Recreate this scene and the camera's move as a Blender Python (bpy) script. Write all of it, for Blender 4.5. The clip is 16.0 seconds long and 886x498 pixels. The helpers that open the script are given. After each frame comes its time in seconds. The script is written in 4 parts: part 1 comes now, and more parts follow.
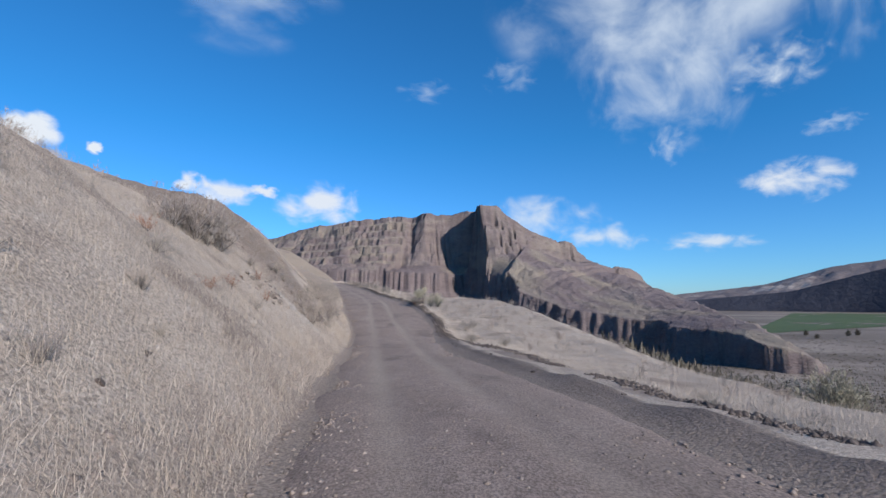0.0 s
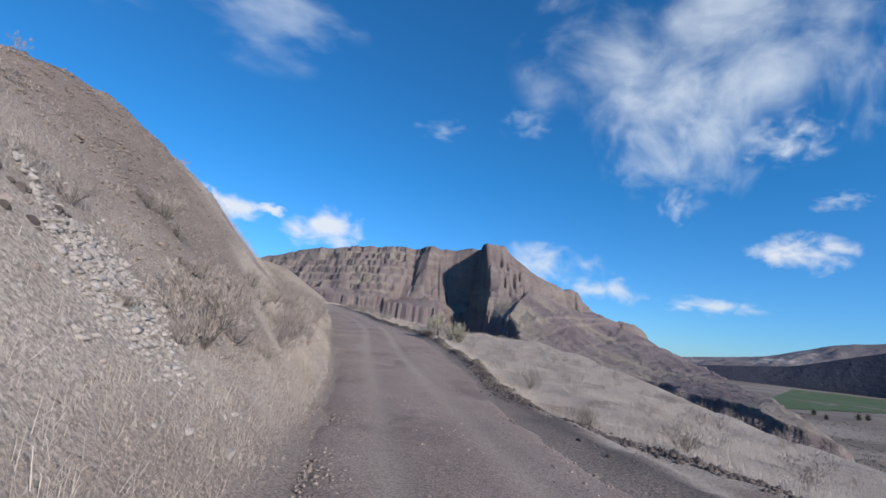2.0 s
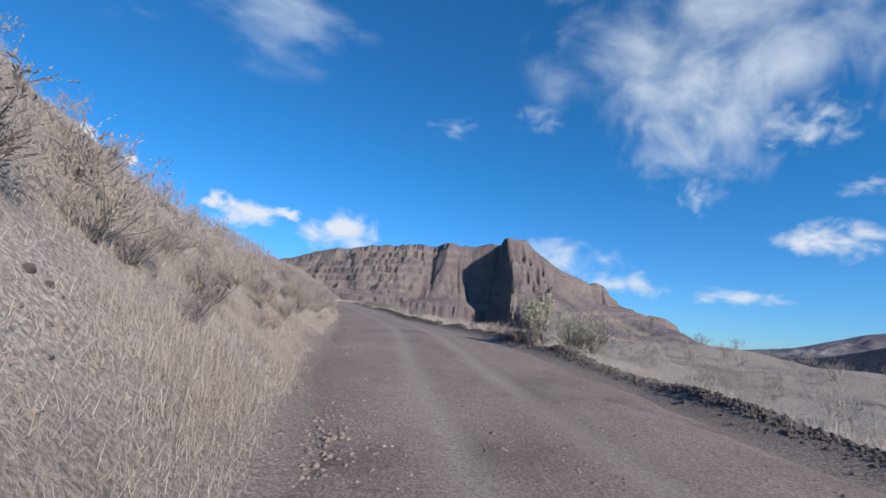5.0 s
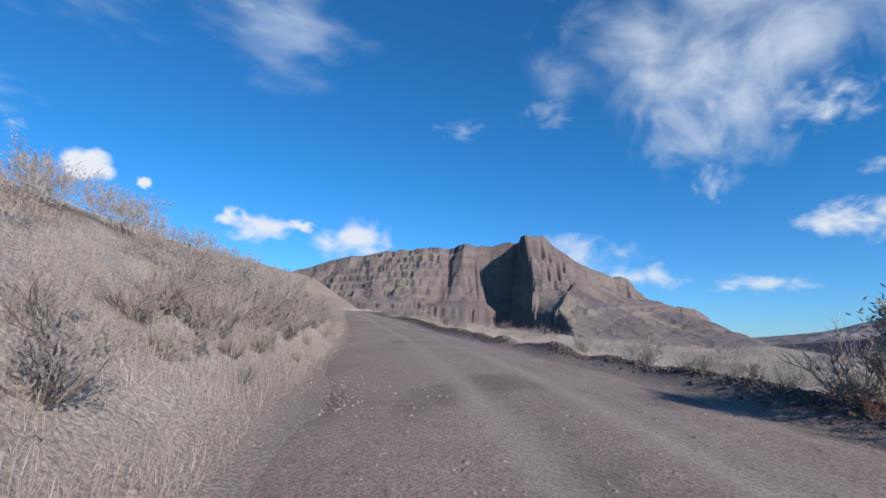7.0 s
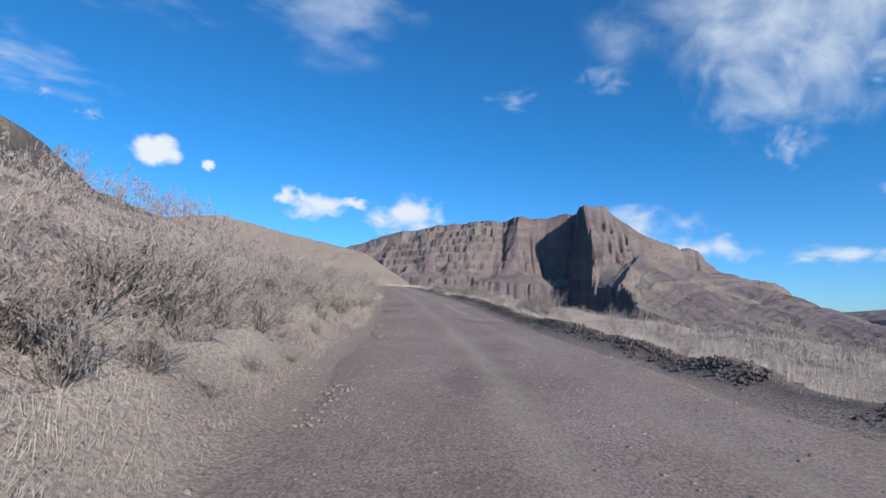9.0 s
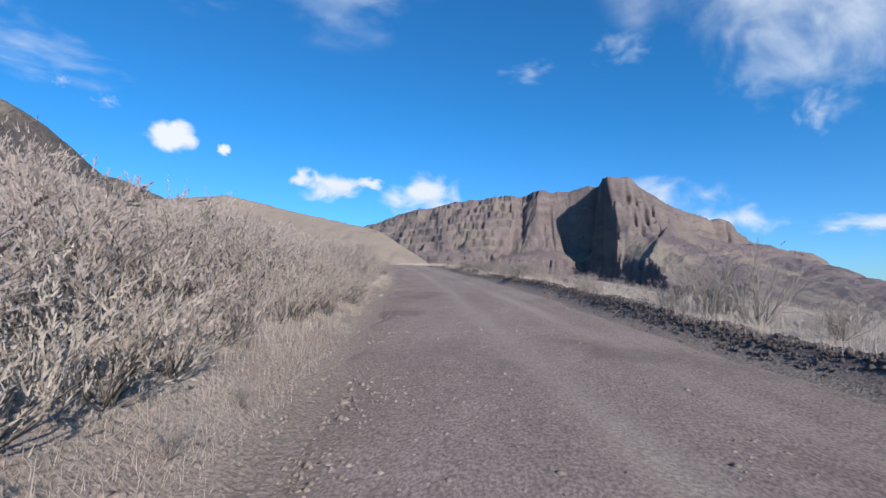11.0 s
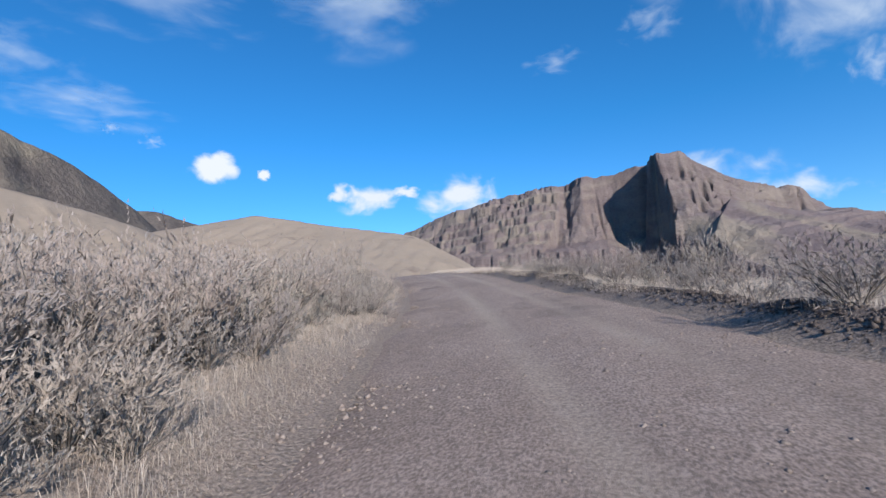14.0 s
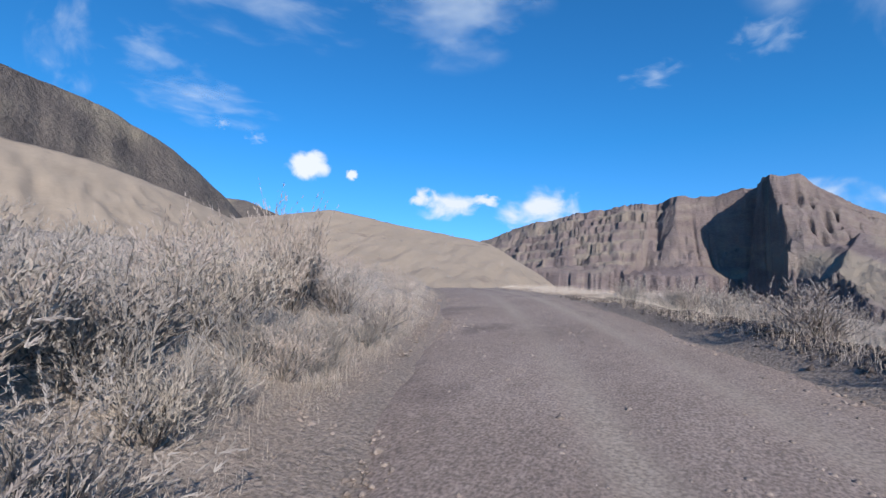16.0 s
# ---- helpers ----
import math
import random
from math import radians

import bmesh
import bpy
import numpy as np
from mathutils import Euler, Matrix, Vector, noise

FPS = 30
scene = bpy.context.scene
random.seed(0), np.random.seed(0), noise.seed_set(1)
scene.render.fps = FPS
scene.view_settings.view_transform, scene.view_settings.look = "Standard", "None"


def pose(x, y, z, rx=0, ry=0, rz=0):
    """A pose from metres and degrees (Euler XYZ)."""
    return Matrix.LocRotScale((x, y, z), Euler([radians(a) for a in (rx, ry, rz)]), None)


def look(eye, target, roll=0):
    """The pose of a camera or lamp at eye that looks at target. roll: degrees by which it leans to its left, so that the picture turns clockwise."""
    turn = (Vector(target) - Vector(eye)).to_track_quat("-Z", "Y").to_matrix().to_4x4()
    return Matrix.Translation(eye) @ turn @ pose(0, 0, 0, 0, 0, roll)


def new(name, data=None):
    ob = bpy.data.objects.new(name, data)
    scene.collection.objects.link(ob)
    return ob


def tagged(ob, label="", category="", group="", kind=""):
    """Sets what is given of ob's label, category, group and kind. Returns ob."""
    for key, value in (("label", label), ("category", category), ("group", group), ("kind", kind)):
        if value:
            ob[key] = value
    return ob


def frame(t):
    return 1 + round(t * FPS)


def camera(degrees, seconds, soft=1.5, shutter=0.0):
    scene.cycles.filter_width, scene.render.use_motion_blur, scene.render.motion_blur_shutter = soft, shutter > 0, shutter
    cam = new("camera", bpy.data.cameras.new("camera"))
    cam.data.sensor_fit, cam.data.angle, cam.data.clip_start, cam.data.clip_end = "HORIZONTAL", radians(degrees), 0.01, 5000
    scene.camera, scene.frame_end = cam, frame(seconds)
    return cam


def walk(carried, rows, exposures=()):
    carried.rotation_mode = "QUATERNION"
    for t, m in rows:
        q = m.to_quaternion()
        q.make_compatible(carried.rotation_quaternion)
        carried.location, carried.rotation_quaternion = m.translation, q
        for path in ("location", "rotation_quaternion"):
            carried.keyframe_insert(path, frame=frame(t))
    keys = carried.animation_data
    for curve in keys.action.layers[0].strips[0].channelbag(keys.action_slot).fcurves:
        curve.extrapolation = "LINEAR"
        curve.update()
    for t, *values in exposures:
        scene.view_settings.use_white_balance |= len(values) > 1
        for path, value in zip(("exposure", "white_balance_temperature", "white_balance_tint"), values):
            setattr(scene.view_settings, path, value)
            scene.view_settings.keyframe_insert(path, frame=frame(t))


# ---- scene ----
# ---- camera ----
cam = camera(86.0, 16.0, soft=1.5)
PATH = [
    (0.0, pose(-0.00, -0.00, 1.65, 96.18, 0.09, 0.31)),
    (0.5, pose(-0.69, 3.77, 1.52, 99.39, -3.12, -0.02)),
    (1.0, pose(-1.38, 7.55, 1.39, 99.62, -3.23, -0.73)),
    (1.5, pose(-2.00, 11.33, 1.24, 101.41, -1.91, -0.98)),
    (2.0, pose(-2.62, 15.10, 1.10, 100.65, -5.95, -0.42)),
    (2.5, pose(-3.15, 18.81, 0.99, 99.81, -4.18, 0.00)),
    (3.0, pose(-3.66, 22.40, 0.90, 100.41, -7.34, -0.65)),
    (3.5, pose(-4.20, 25.88, 0.89, 102.43, -2.36, -1.35)),
    (4.0, pose(-4.84, 29.29, 0.92, 100.45, -1.71, 0.03)),
    (4.2, pose(-5.10, 30.66, 0.94, 100.99, -3.14, 0.49)),
    (6.3, pose(-8.88, 45.82, 1.71, 99.22, -4.00, 3.32)),
    (6.5, pose(-9.08, 47.32, 1.83, 101.37, 0.13, 3.14)),
    (7.0, pose(-9.55, 51.08, 2.13, 100.67, -1.46, 4.03)),
    (7.5, pose(-10.07, 54.78, 2.42, 99.24, -4.52, 6.25)),
    (8.0, pose(-10.63, 58.46, 2.69, 98.74, -0.99, 8.26)),
    (8.5, pose(-11.35, 62.06, 2.93, 97.78, 0.14, 9.84)),
    (9.0, pose(-12.18, 65.66, 3.12, 97.49, -1.59, 10.36)),
    (9.2, pose(-12.52, 67.10, 3.20, 96.72, -3.60, 11.98)),
    (11.3, pose(-16.61, 81.98, 3.89, 95.04, 1.34, 12.83)),
    (11.5, pose(-16.93, 83.37, 3.97, 95.64, 3.44, 12.56)),
    (12.0, pose(-17.72, 86.85, 4.17, 95.88, 3.45, 12.79)),
    (12.5, pose(-18.54, 90.28, 4.40, 95.84, 3.23, 13.46)),
    (13.0, pose(-19.38, 93.65, 4.64, 95.56, 2.27, 13.43)),
    (13.5, pose(-20.35, 96.93, 4.92, 95.55, 0.48, 16.22)),
    (14.0, pose(-21.32, 100.16, 5.19, 95.41, 4.91, 18.10)),
    (14.5, pose(-22.32, 103.39, 5.47, 96.39, 0.60, 18.25)),
    (15.0, pose(-23.37, 106.65, 5.70, 96.58, -1.80, 19.59)),
    (15.5, pose(-24.42, 109.92, 5.92, 96.02, 0.24, 22.03)),
    (16.0, pose(-25.47, 113.21, 6.13, 96.72, -1.09, 26.61)),
]
walk(cam, PATH, [(0.0, 0.17), (4.0, 0.15), (8.5, 0.2), (11.5, 0.3), (16.0, 0.32)])

# ---- world, sun, exposure ----
SUN_AZ, SUN_EL = radians(138), radians(25)          # clockwise from +y
SUN_DIR = Vector((math.sin(SUN_AZ) * math.cos(SUN_EL), math.cos(SUN_AZ) * math.cos(SUN_EL), math.sin(SUN_EL)))
world = bpy.data.worlds.new("sky")
scene.world = world
world.use_nodes = True
wn = world.node_tree
sky = wn.nodes.new("ShaderNodeTexSky")
sky.sky_type, sky.sun_disc = "NISHITA", False
sky.sun_elevation, sky.sun_rotation = SUN_EL, SUN_AZ
sky.altitude, sky.air_density, sky.dust_density, sky.ozone_density = 400, 1.0, 0.2, 6.0
wn.nodes["Background"].inputs["Strength"].default_value = 0.122
clear = wn.nodes.new("ShaderNodeMix")
clear.data_type, clear.blend_type = "RGBA", "MULTIPLY"
clear.inputs[0].default_value = 1.0
height = wn.nodes.new("ShaderNodeTexCoord")
split = wn.nodes.new("ShaderNodeSeparateXYZ")
wn.links.new(height.outputs["Generated"], split.inputs[0])
depth = wn.nodes.new("ShaderNodeValToRGB")                 # dry desert air: a deep clear blue, paler towards the horizon
depth.color_ramp.elements[0].color, depth.color_ramp.elements[1].color = (0.56, 0.86, 1.17, 1), (0.27, 0.89, 1.16, 1)
depth.color_ramp.elements[0].position, depth.color_ramp.elements[1].position = 0.0, 0.32
wn.links.new(split.outputs["Z"], depth.inputs[0])
wn.links.new(depth.outputs[0], clear.inputs[7])
wn.links.new(sky.outputs[0], clear.inputs[6])
wn.links.new(clear.outputs[2], wn.nodes["Background"].inputs["Color"])
sun = new("sun", bpy.data.lights.new("sun", "SUN"))
sun.data.energy, sun.data.angle, sun.data.color = 5.0, radians(0.53), (1.0, 0.94, 0.885)
sun.matrix_world = look((0, 0, 300), Vector((0, 0, 300)) - SUN_DIR)


# ---- materials ----
def material(name, colours, scale=1.0, rough=0.9, bump=0.3, bump_scale=None, island=0.0, spot=None, hue=0.0, coord="Object", stretch=(1, 1, 1), detail=6.0, speckle=None):
    """Two noises mix the colours; a fine one gives relief. island: brightness spread between loose pieces; spot: (colour, scale, amount) patches."""
    m = bpy.data.materials.new(name)
    m.use_nodes = True
    t = m.node_tree
    n, link = t.nodes, t.links.new
    b = n["Principled BSDF"]
    b.inputs["Roughness"].default_value = rough
    b.inputs["Specular IOR Level"].default_value = 0.25
    tc = n.new("ShaderNodeTexCoord")
    mp = n.new("ShaderNodeMapping")
    mp.inputs["Scale"].default_value = stretch
    link(tc.outputs[coord], mp.inputs["Vector"])

    def noisy(s, d=detail, r=0.6):
        x = n.new("ShaderNodeTexNoise")
        x.inputs["Scale"].default_value, x.inputs["Detail"].default_value, x.inputs["Roughness"].default_value = s, d, r
        link(mp.outputs[0], x.inputs["Vector"])
        return x

    big, fine = noisy(scale), noisy(scale * 14)
    mixed = n.new("ShaderNodeMix")
    mixed.data_type, mixed.blend_type = "FLOAT", "MIX"
    mixed.inputs[0].default_value = 0.45
    link(big.outputs["Fac"], mixed.inputs[2])
    link(fine.outputs["Fac"], mixed.inputs[3])
    ramp = n.new("ShaderNodeValToRGB")
    ramp.color_ramp.elements[0].position, ramp.color_ramp.elements[1].position = 0.32, 0.68
    ramp.color_ramp.elements[0].color = (*colours[0], 1)
    ramp.color_ramp.elements[1].color = (*colours[-1], 1)
    for k, c in enumerate(colours[1:-1]):
        e = ramp.color_ramp.elements.new(0.32 + 0.36 * (k + 1) / (len(colours) - 1))
        e.color = (*c, 1)
    link(mixed.outputs[0], ramp.inputs[0])
    out = ramp.outputs[0]
    if spot:
        sp = noisy(spot[1], 4)
        sr = n.new("ShaderNodeValToRGB")
        sr.color_ramp.elements[0].position, sr.color_ramp.elements[1].position = 0.62 - 0.2 * spot[2], 0.72 - 0.2 * spot[2]
        link(sp.outputs["Fac"], sr.inputs[0])
        mx = n.new("ShaderNodeMix")
        mx.data_type = "RGBA"
        link(sr.outputs[0], mx.inputs[0])
        link(out, mx.inputs[6])
        mx.inputs[7].default_value = (*spot[0], 1)
        out = mx.outputs[2]
    if speckle:
        sn = noisy(speckle[0], 2, 0.5)
        sm = n.new("ShaderNodeMapRange")
        sm.inputs["From Min"].default_value, sm.inputs["From Max"].default_value = 0.33, 0.67
        sm.inputs["To Min"].default_value, sm.inputs["To Max"].default_value = 1 - speckle[1], 1 + speckle[1]
        link(sn.outputs["Fac"], sm.inputs["Value"])
        sh = n.new("ShaderNodeHueSaturation")
        link(sm.outputs[0], sh.inputs["Value"])
        link(out, sh.inputs["Color"])
        out = sh.outputs[0]
    if island or hue:
        geo = n.new("ShaderNodeNewGeometry")
        info = n.new("ShaderNodeObjectInfo")
        add = n.new("ShaderNodeMath")
        add.operation = "ADD"
        link(geo.outputs["Random Per Island"], add.inputs[0])
        link(info.outputs["Random"], add.inputs[1])
        mr = n.new("ShaderNodeMapRange")
        mr.inputs["From Min"].default_value, mr.inputs["From Max"].default_value = 0, 2
        mr.inputs["To Min"].default_value, mr.inputs["To Max"].default_value = 1 - island, 1 + island
        link(add.outputs[0], mr.inputs["Value"])
        hs = n.new("ShaderNodeHueSaturation")
        link(mr.outputs[0], hs.inputs["Value"])
        if hue:
            mh = n.new("ShaderNodeMapRange")
            mh.inputs["To Min"].default_value, mh.inputs["To Max"].default_value = 0.5 - hue, 0.5 + hue
            link(info.outputs["Random"], mh.inputs["Value"])
            link(mh.outputs[0], hs.inputs["Hue"])
        link(out, hs.inputs["Color"])
        out = hs.outputs[0]
    link(out, b.inputs["Base Color"])
    if bump:
        bn = noisy(bump_scale or scale * 20, 5, 0.7)
        bp = n.new("ShaderNodeBump")
        bp.inputs["Strength"].default_value = bump
        bp.inputs["Distance"].default_value = 1.0 / (bump_scale or scale * 20) * 0.6
        link(bn.outputs["Fac"], bp.inputs["Height"])
        link(bp.outputs[0], b.inputs["Normal"])
    return m


M_ROAD = material("gravel_road", [(0.189, 0.143, 0.117), (0.245, 0.187, 0.155), (0.301, 0.236, 0.199)], 0.5, 0.95, 0.95, 60, spot=((0.169, 0.127, 0.108), 0.35, 0.35), stretch=(1, 0.6, 1), speckle=(34, 0.38))


def add_wear(m, name, colour):
    """Mixes a worn colour into a material where the mesh carries the attribute."""
    n, link = m.node_tree.nodes, m.node_tree.links.new
    at = n.new("ShaderNodeAttribute")
    at.attribute_name = name
    mx = n.new("ShaderNodeMix")
    mx.data_type = "RGBA"
    b = n["Principled BSDF"]
    old = b.inputs["Base Color"].links[0].from_socket
    link(at.outputs["Fac"], mx.inputs[0])
    link(old, mx.inputs[6])
    grain = n.new("ShaderNodeTexNoise")
    grain.inputs["Scale"].default_value, grain.inputs["Detail"].default_value = 24, 3
    tc = n.new("ShaderNodeTexCoord")
    link(tc.outputs["Object"], grain.inputs["Vector"])
    gr = n.new("ShaderNodeValToRGB")
    gr.color_ramp.elements[0].position, gr.color_ramp.elements[1].position = 0.36, 0.64
    gr.color_ramp.elements[0].color = (*[c * 0.66 for c in colour], 1)
    gr.color_ramp.elements[1].color = (*[c * 1.3 for c in colour], 1)
    link(grain.outputs["Fac"], gr.inputs[0])
    link(gr.outputs[0], mx.inputs[7])
    link(mx.outputs[2], b.inputs["Base Color"])


add_wear(M_ROAD, "wear", (0.317, 0.256, 0.205))
M_GROUND = material("dry_soil_and_grass", [(0.277, 0.226, 0.183), (0.341, 0.282, 0.232), (0.397, 0.334, 0.278)], 0.6, 0.95, 1.0, 12, spot=((0.21, 0.166, 0.137), 0.25, 0.42), speckle=(22, 0.36))
add_wear(M_GROUND, "scree", (0.252, 0.2, 0.163))
add_wear(M_GROUND, "cut", (0.194, 0.154, 0.128))
add_wear(M_GROUND, "berm", (0.135, 0.107, 0.094))
add_wear(M_GROUND, "far", (0.14, 0.11, 0.088))
M_SCRUB = material("dark_valley_scrub", [(0.0792, 0.0684, 0.0504), (0.144, 0.122, 0.0936)], 0.3, 0.95, 0, island=0.3)
M_STONE = material("gravel_stone", [(0.152, 0.118, 0.0998), (0.266, 0.216, 0.186)], 3.0, 0.9, 0.4, 60, island=0.5)
M_SCREE = material("brown_scree_stone", [(0.13, 0.101, 0.085), (0.259, 0.212, 0.18)], 3.0, 0.9, 0.4, 60, island=0.6)
M_BASALT = material("dark_basalt_rock", [(0.0514, 0.0411, 0.0363), (0.0904, 0.0721, 0.064), (0.132, 0.107, 0.0945)], 2.0, 0.9, 0.6, 30, island=0.35)
M_PALE = material("pale_weathered_rock", [(0.22, 0.19, 0.168), (0.37, 0.328, 0.292)], 3.0, 0.9, 0.5, 40, island=0.3)
M_STRAW = material("dry_straw_grass", [(0.355, 0.29, 0.234), (0.43, 0.361, 0.301), (0.484, 0.416, 0.355)], 0.35, 0.85, 0, island=0.35)
M_SAGE_TAN = material("sagebrush_seed_heads", [(0.279, 0.232, 0.2), (0.396, 0.338, 0.293)], 3.0, 0.9, 0, island=0.16, hue=0.012)
M_SAGE_GREY = material("sagebrush_grey_leaves", [(0.229, 0.196, 0.177), (0.334, 0.292, 0.265)], 3.0, 0.9, 0, island=0.16, hue=0.015)
M_SAGE_GREEN = material("willow_olive_leaves", [(0.3, 0.275, 0.205), (0.42, 0.385, 0.3)], 3.0, 0.9, 0, island=0.35)
M_RED = material("rusty_red_tuft", [(0.216, 0.101, 0.0648), (0.302, 0.158, 0.101)], 3.0, 0.9, 0, island=0.35)
M_BARK = material("grey_shrub_bark", [(0.0864, 0.072, 0.0612), (0.173, 0.148, 0.13)], 6.0, 0.95, 0.4, 50)
M_TWIG = material("pale_dead_twig", [(0.2, 0.175, 0.155), (0.31, 0.275, 0.245)], 6.0, 0.9, 0)
M_MESA = material("basalt_mesa_rock", [(0.118, 0.089, 0.088), (0.172, 0.135, 0.131), (0.228, 0.182, 0.174)], 0.03, 0.95, 1.0, 0.3, spot=((0.235, 0.192, 0.168), 0.016, 0.35), stretch=(1, 1, 2.2))
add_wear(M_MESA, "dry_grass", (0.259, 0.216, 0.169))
M_TANHILL = material("tan_grass_hill", [(0.252, 0.2, 0.153), (0.317, 0.254, 0.196)], 0.05, 0.95, 0.4, 0.6, spot=((0.158, 0.122, 0.101), 0.045, 0.0), stretch=(1, 1, 3))
M_DARKHILL = material("dark_scree_hill", [(0.06, 0.051, 0.048), (0.105, 0.088, 0.079), (0.165, 0.137, 0.115)], 0.03, 0.95, 1.0, 0.3, spot=((0.2, 0.166, 0.128), 0.011, 0.75), stretch=(1, 1, 1))
M_FARHILL = material("distant_hill", [(0.121, 0.101, 0.104), (0.221, 0.182, 0.173)], 0.004, 0.95, 0.5, 0.03, spot=((0.403, 0.343, 0.303), 0.0035, 0.3))
# shade and blue distance haze are mixed into this hillside's base colour
M_SHADE = material("hazy_shaded_hillside", [(0.032, 0.034, 0.048), (0.052, 0.053, 0.07)], 0.01, 0.95, 0.6, 0.05)
M_FIELD = material("green_crop_field", [(0.054, 0.0828, 0.0324), (0.0864, 0.115, 0.0468)], 0.006, 0.9, 0.2, 0.2, spot=((0.122, 0.122, 0.0648), 0.004, 0.2), stretch=(1, 0.25, 1))


def cloud_material(name, scale, low, high, power, white, stretch, tear=2.4):
    """Soft torn cloud: fractal noise times a soft oval, thin at its edge."""
    m = bpy.data.materials.new(name)
    m.use_nodes = True
    t = m.node_tree
    n, link = t.nodes, t.links.new
    n.remove(n["Principled BSDF"])
    uv = n.new("ShaderNodeUVMap")
    info = n.new("ShaderNodeObjectInfo")
    off = n.new("ShaderNodeVectorMath")
    off.operation = "SCALE"
    off.inputs[0].default_value = (37, 61, 0)
    link(info.outputs["Random"], off.inputs["Scale"])
    st = n.new("ShaderNodeVectorMath")
    st.operation = "MULTIPLY"
    link(uv.outputs[0], st.inputs[0])
    st.inputs[1].default_value = (*stretch, 1)
    ad = n.new("ShaderNodeVectorMath")
    ad.operation = "ADD"
    link(st.outputs[0], ad.inputs[0])
    link(off.outputs[0], ad.inputs[1])
    no = n.new("ShaderNodeTexNoise")
    no.inputs["Scale"].default_value, no.inputs["Detail"].default_value, no.inputs["Roughness"].default_value = scale, 6, 0.52
    no.inputs["Distortion"].default_value = 0.35
    link(ad.outputs[0], no.inputs["Vector"])
    ln = n.new("ShaderNodeVectorMath")
    ln.operation = "LENGTH"
    link(uv.outputs[0], ln.inputs[0])
    sub = n.new("ShaderNodeMath")
    sub.operation = "MULTIPLY_ADD"
    link(no.outputs["Fac"], sub.inputs[0])
    sub.inputs[1].default_value, sub.inputs[2].default_value = tear, 1 - 0.5 * tear
    mu = n.new("ShaderNodeMath")
    mu.operation = "SUBTRACT"
    link(sub.outputs[0], mu.inputs[0])
    link(ln.outputs["Value"], mu.inputs[1])
    rim = n.new("ShaderNodeMapRange")
    rim.interpolation_type = "SMOOTHSTEP"
    rim.inputs["From Min"].default_value, rim.inputs["From Max"].default_value = 1.0, 0.8
    link(ln.outputs["Value"], rim.inputs["Value"])
    al0 = n.new("ShaderNodeMapRange")
    al0.interpolation_type = "SMOOTHSTEP"
    al0.inputs["From Min"].default_value, al0.inputs["From Max"].default_value = low, high
    al0.inputs["To Max"].default_value = power
    link(mu.outputs[0], al0.inputs["Value"])
    al = n.new("ShaderNodeMath")
    al.operation = "MULTIPLY"
    link(al0.outputs[0], al.inputs[0])
    link(rim.outputs[0], al.inputs[1])
    em = n.new("ShaderNodeEmission")
    em.inputs["Color"].default_value = (*white, 1)
    tr = n.new("ShaderNodeBsdfTransparent")
    mx = n.new("ShaderNodeMixShader")
    link(al.outputs[0], mx.inputs[0])
    link(tr.outputs[0], mx.inputs[1])
    link(em.outputs[0], mx.inputs[2])
    link(mx.outputs[0], n["Material Output"].inputs["Surface"])
    return m


CLOUD = {
    "puffy": cloud_material("puffy_cloud", 1.5, 0.25, 0.95, 0.93, (0.71, 0.75, 0.81), (1.3, 0.9), 1.8),
    "round": cloud_material("round_cloud", 1.5, 0.18, 0.6, 0.95, (0.74, 0.78, 0.83), (1.0, 1.0), 1.0),
    "faint": cloud_material("faint_cloud", 1.7, 0.1, 1.6, 0.45, (0.63, 0.71, 0.81), (1.2, 1.0), 3.0),
    "broken": cloud_material("broken_cloud", 1.7, 0.0, 1.9, 0.95, (0.63, 0.71, 0.81), (1.3, 1.0), 3.4),
    "flat": cloud_material("flat_cloud", 1.5, 0.15, 1.2, 0.8, (0.67, 0.73, 0.8), (1.7, 0.7), 2.2),
    "wispy": cloud_material("wispy_cloud", 1.6, 0.1, 2.2, 0.42, (0.61, 0.7, 0.81), (1.0, 1.1), 3.6),
}

# ---- small tools ----
RNG = np.random.default_rng(7)


def lattice(ix, iy):
    h = (ix.astype(np.int64) * 374761393 + iy.astype(np.int64) * 668265263) & 0xFFFFFFFF
    h = ((h ^ (h >> 13)) * 1274126177) & 0xFFFFFFFF
    return ((h ^ (h >> 16)) & 0xFFFF) / 65535.0 * 2 - 1


def value_noise(x, y):
    ix, iy = np.floor(x), np.floor(y)
    fx, fy = x - ix, y - iy
    fx, fy = fx * fx * (3 - 2 * fx), fy * fy * (3 - 2 * fy)
    a, b = lattice(ix, iy), lattice(ix + 1, iy)
    c, d = lattice(ix, iy + 1), lattice(ix + 1, iy + 1)
    return (a * (1 - fx) + b * fx) * (1 - fy) + (c * (1 - fx) + d * fx) * fy


def fbm(x, y, octaves=4, gain=0.5):
    x, y = np.asarray(x, float), np.asarray(y, float)
    total, amp = 0 * x, 1.0
    for k in range(octaves):
        total = total + amp * value_noise(x * 2**k + 17.3 * k, y * 2**k - 9.1 * k)
        amp *= gain
    return total


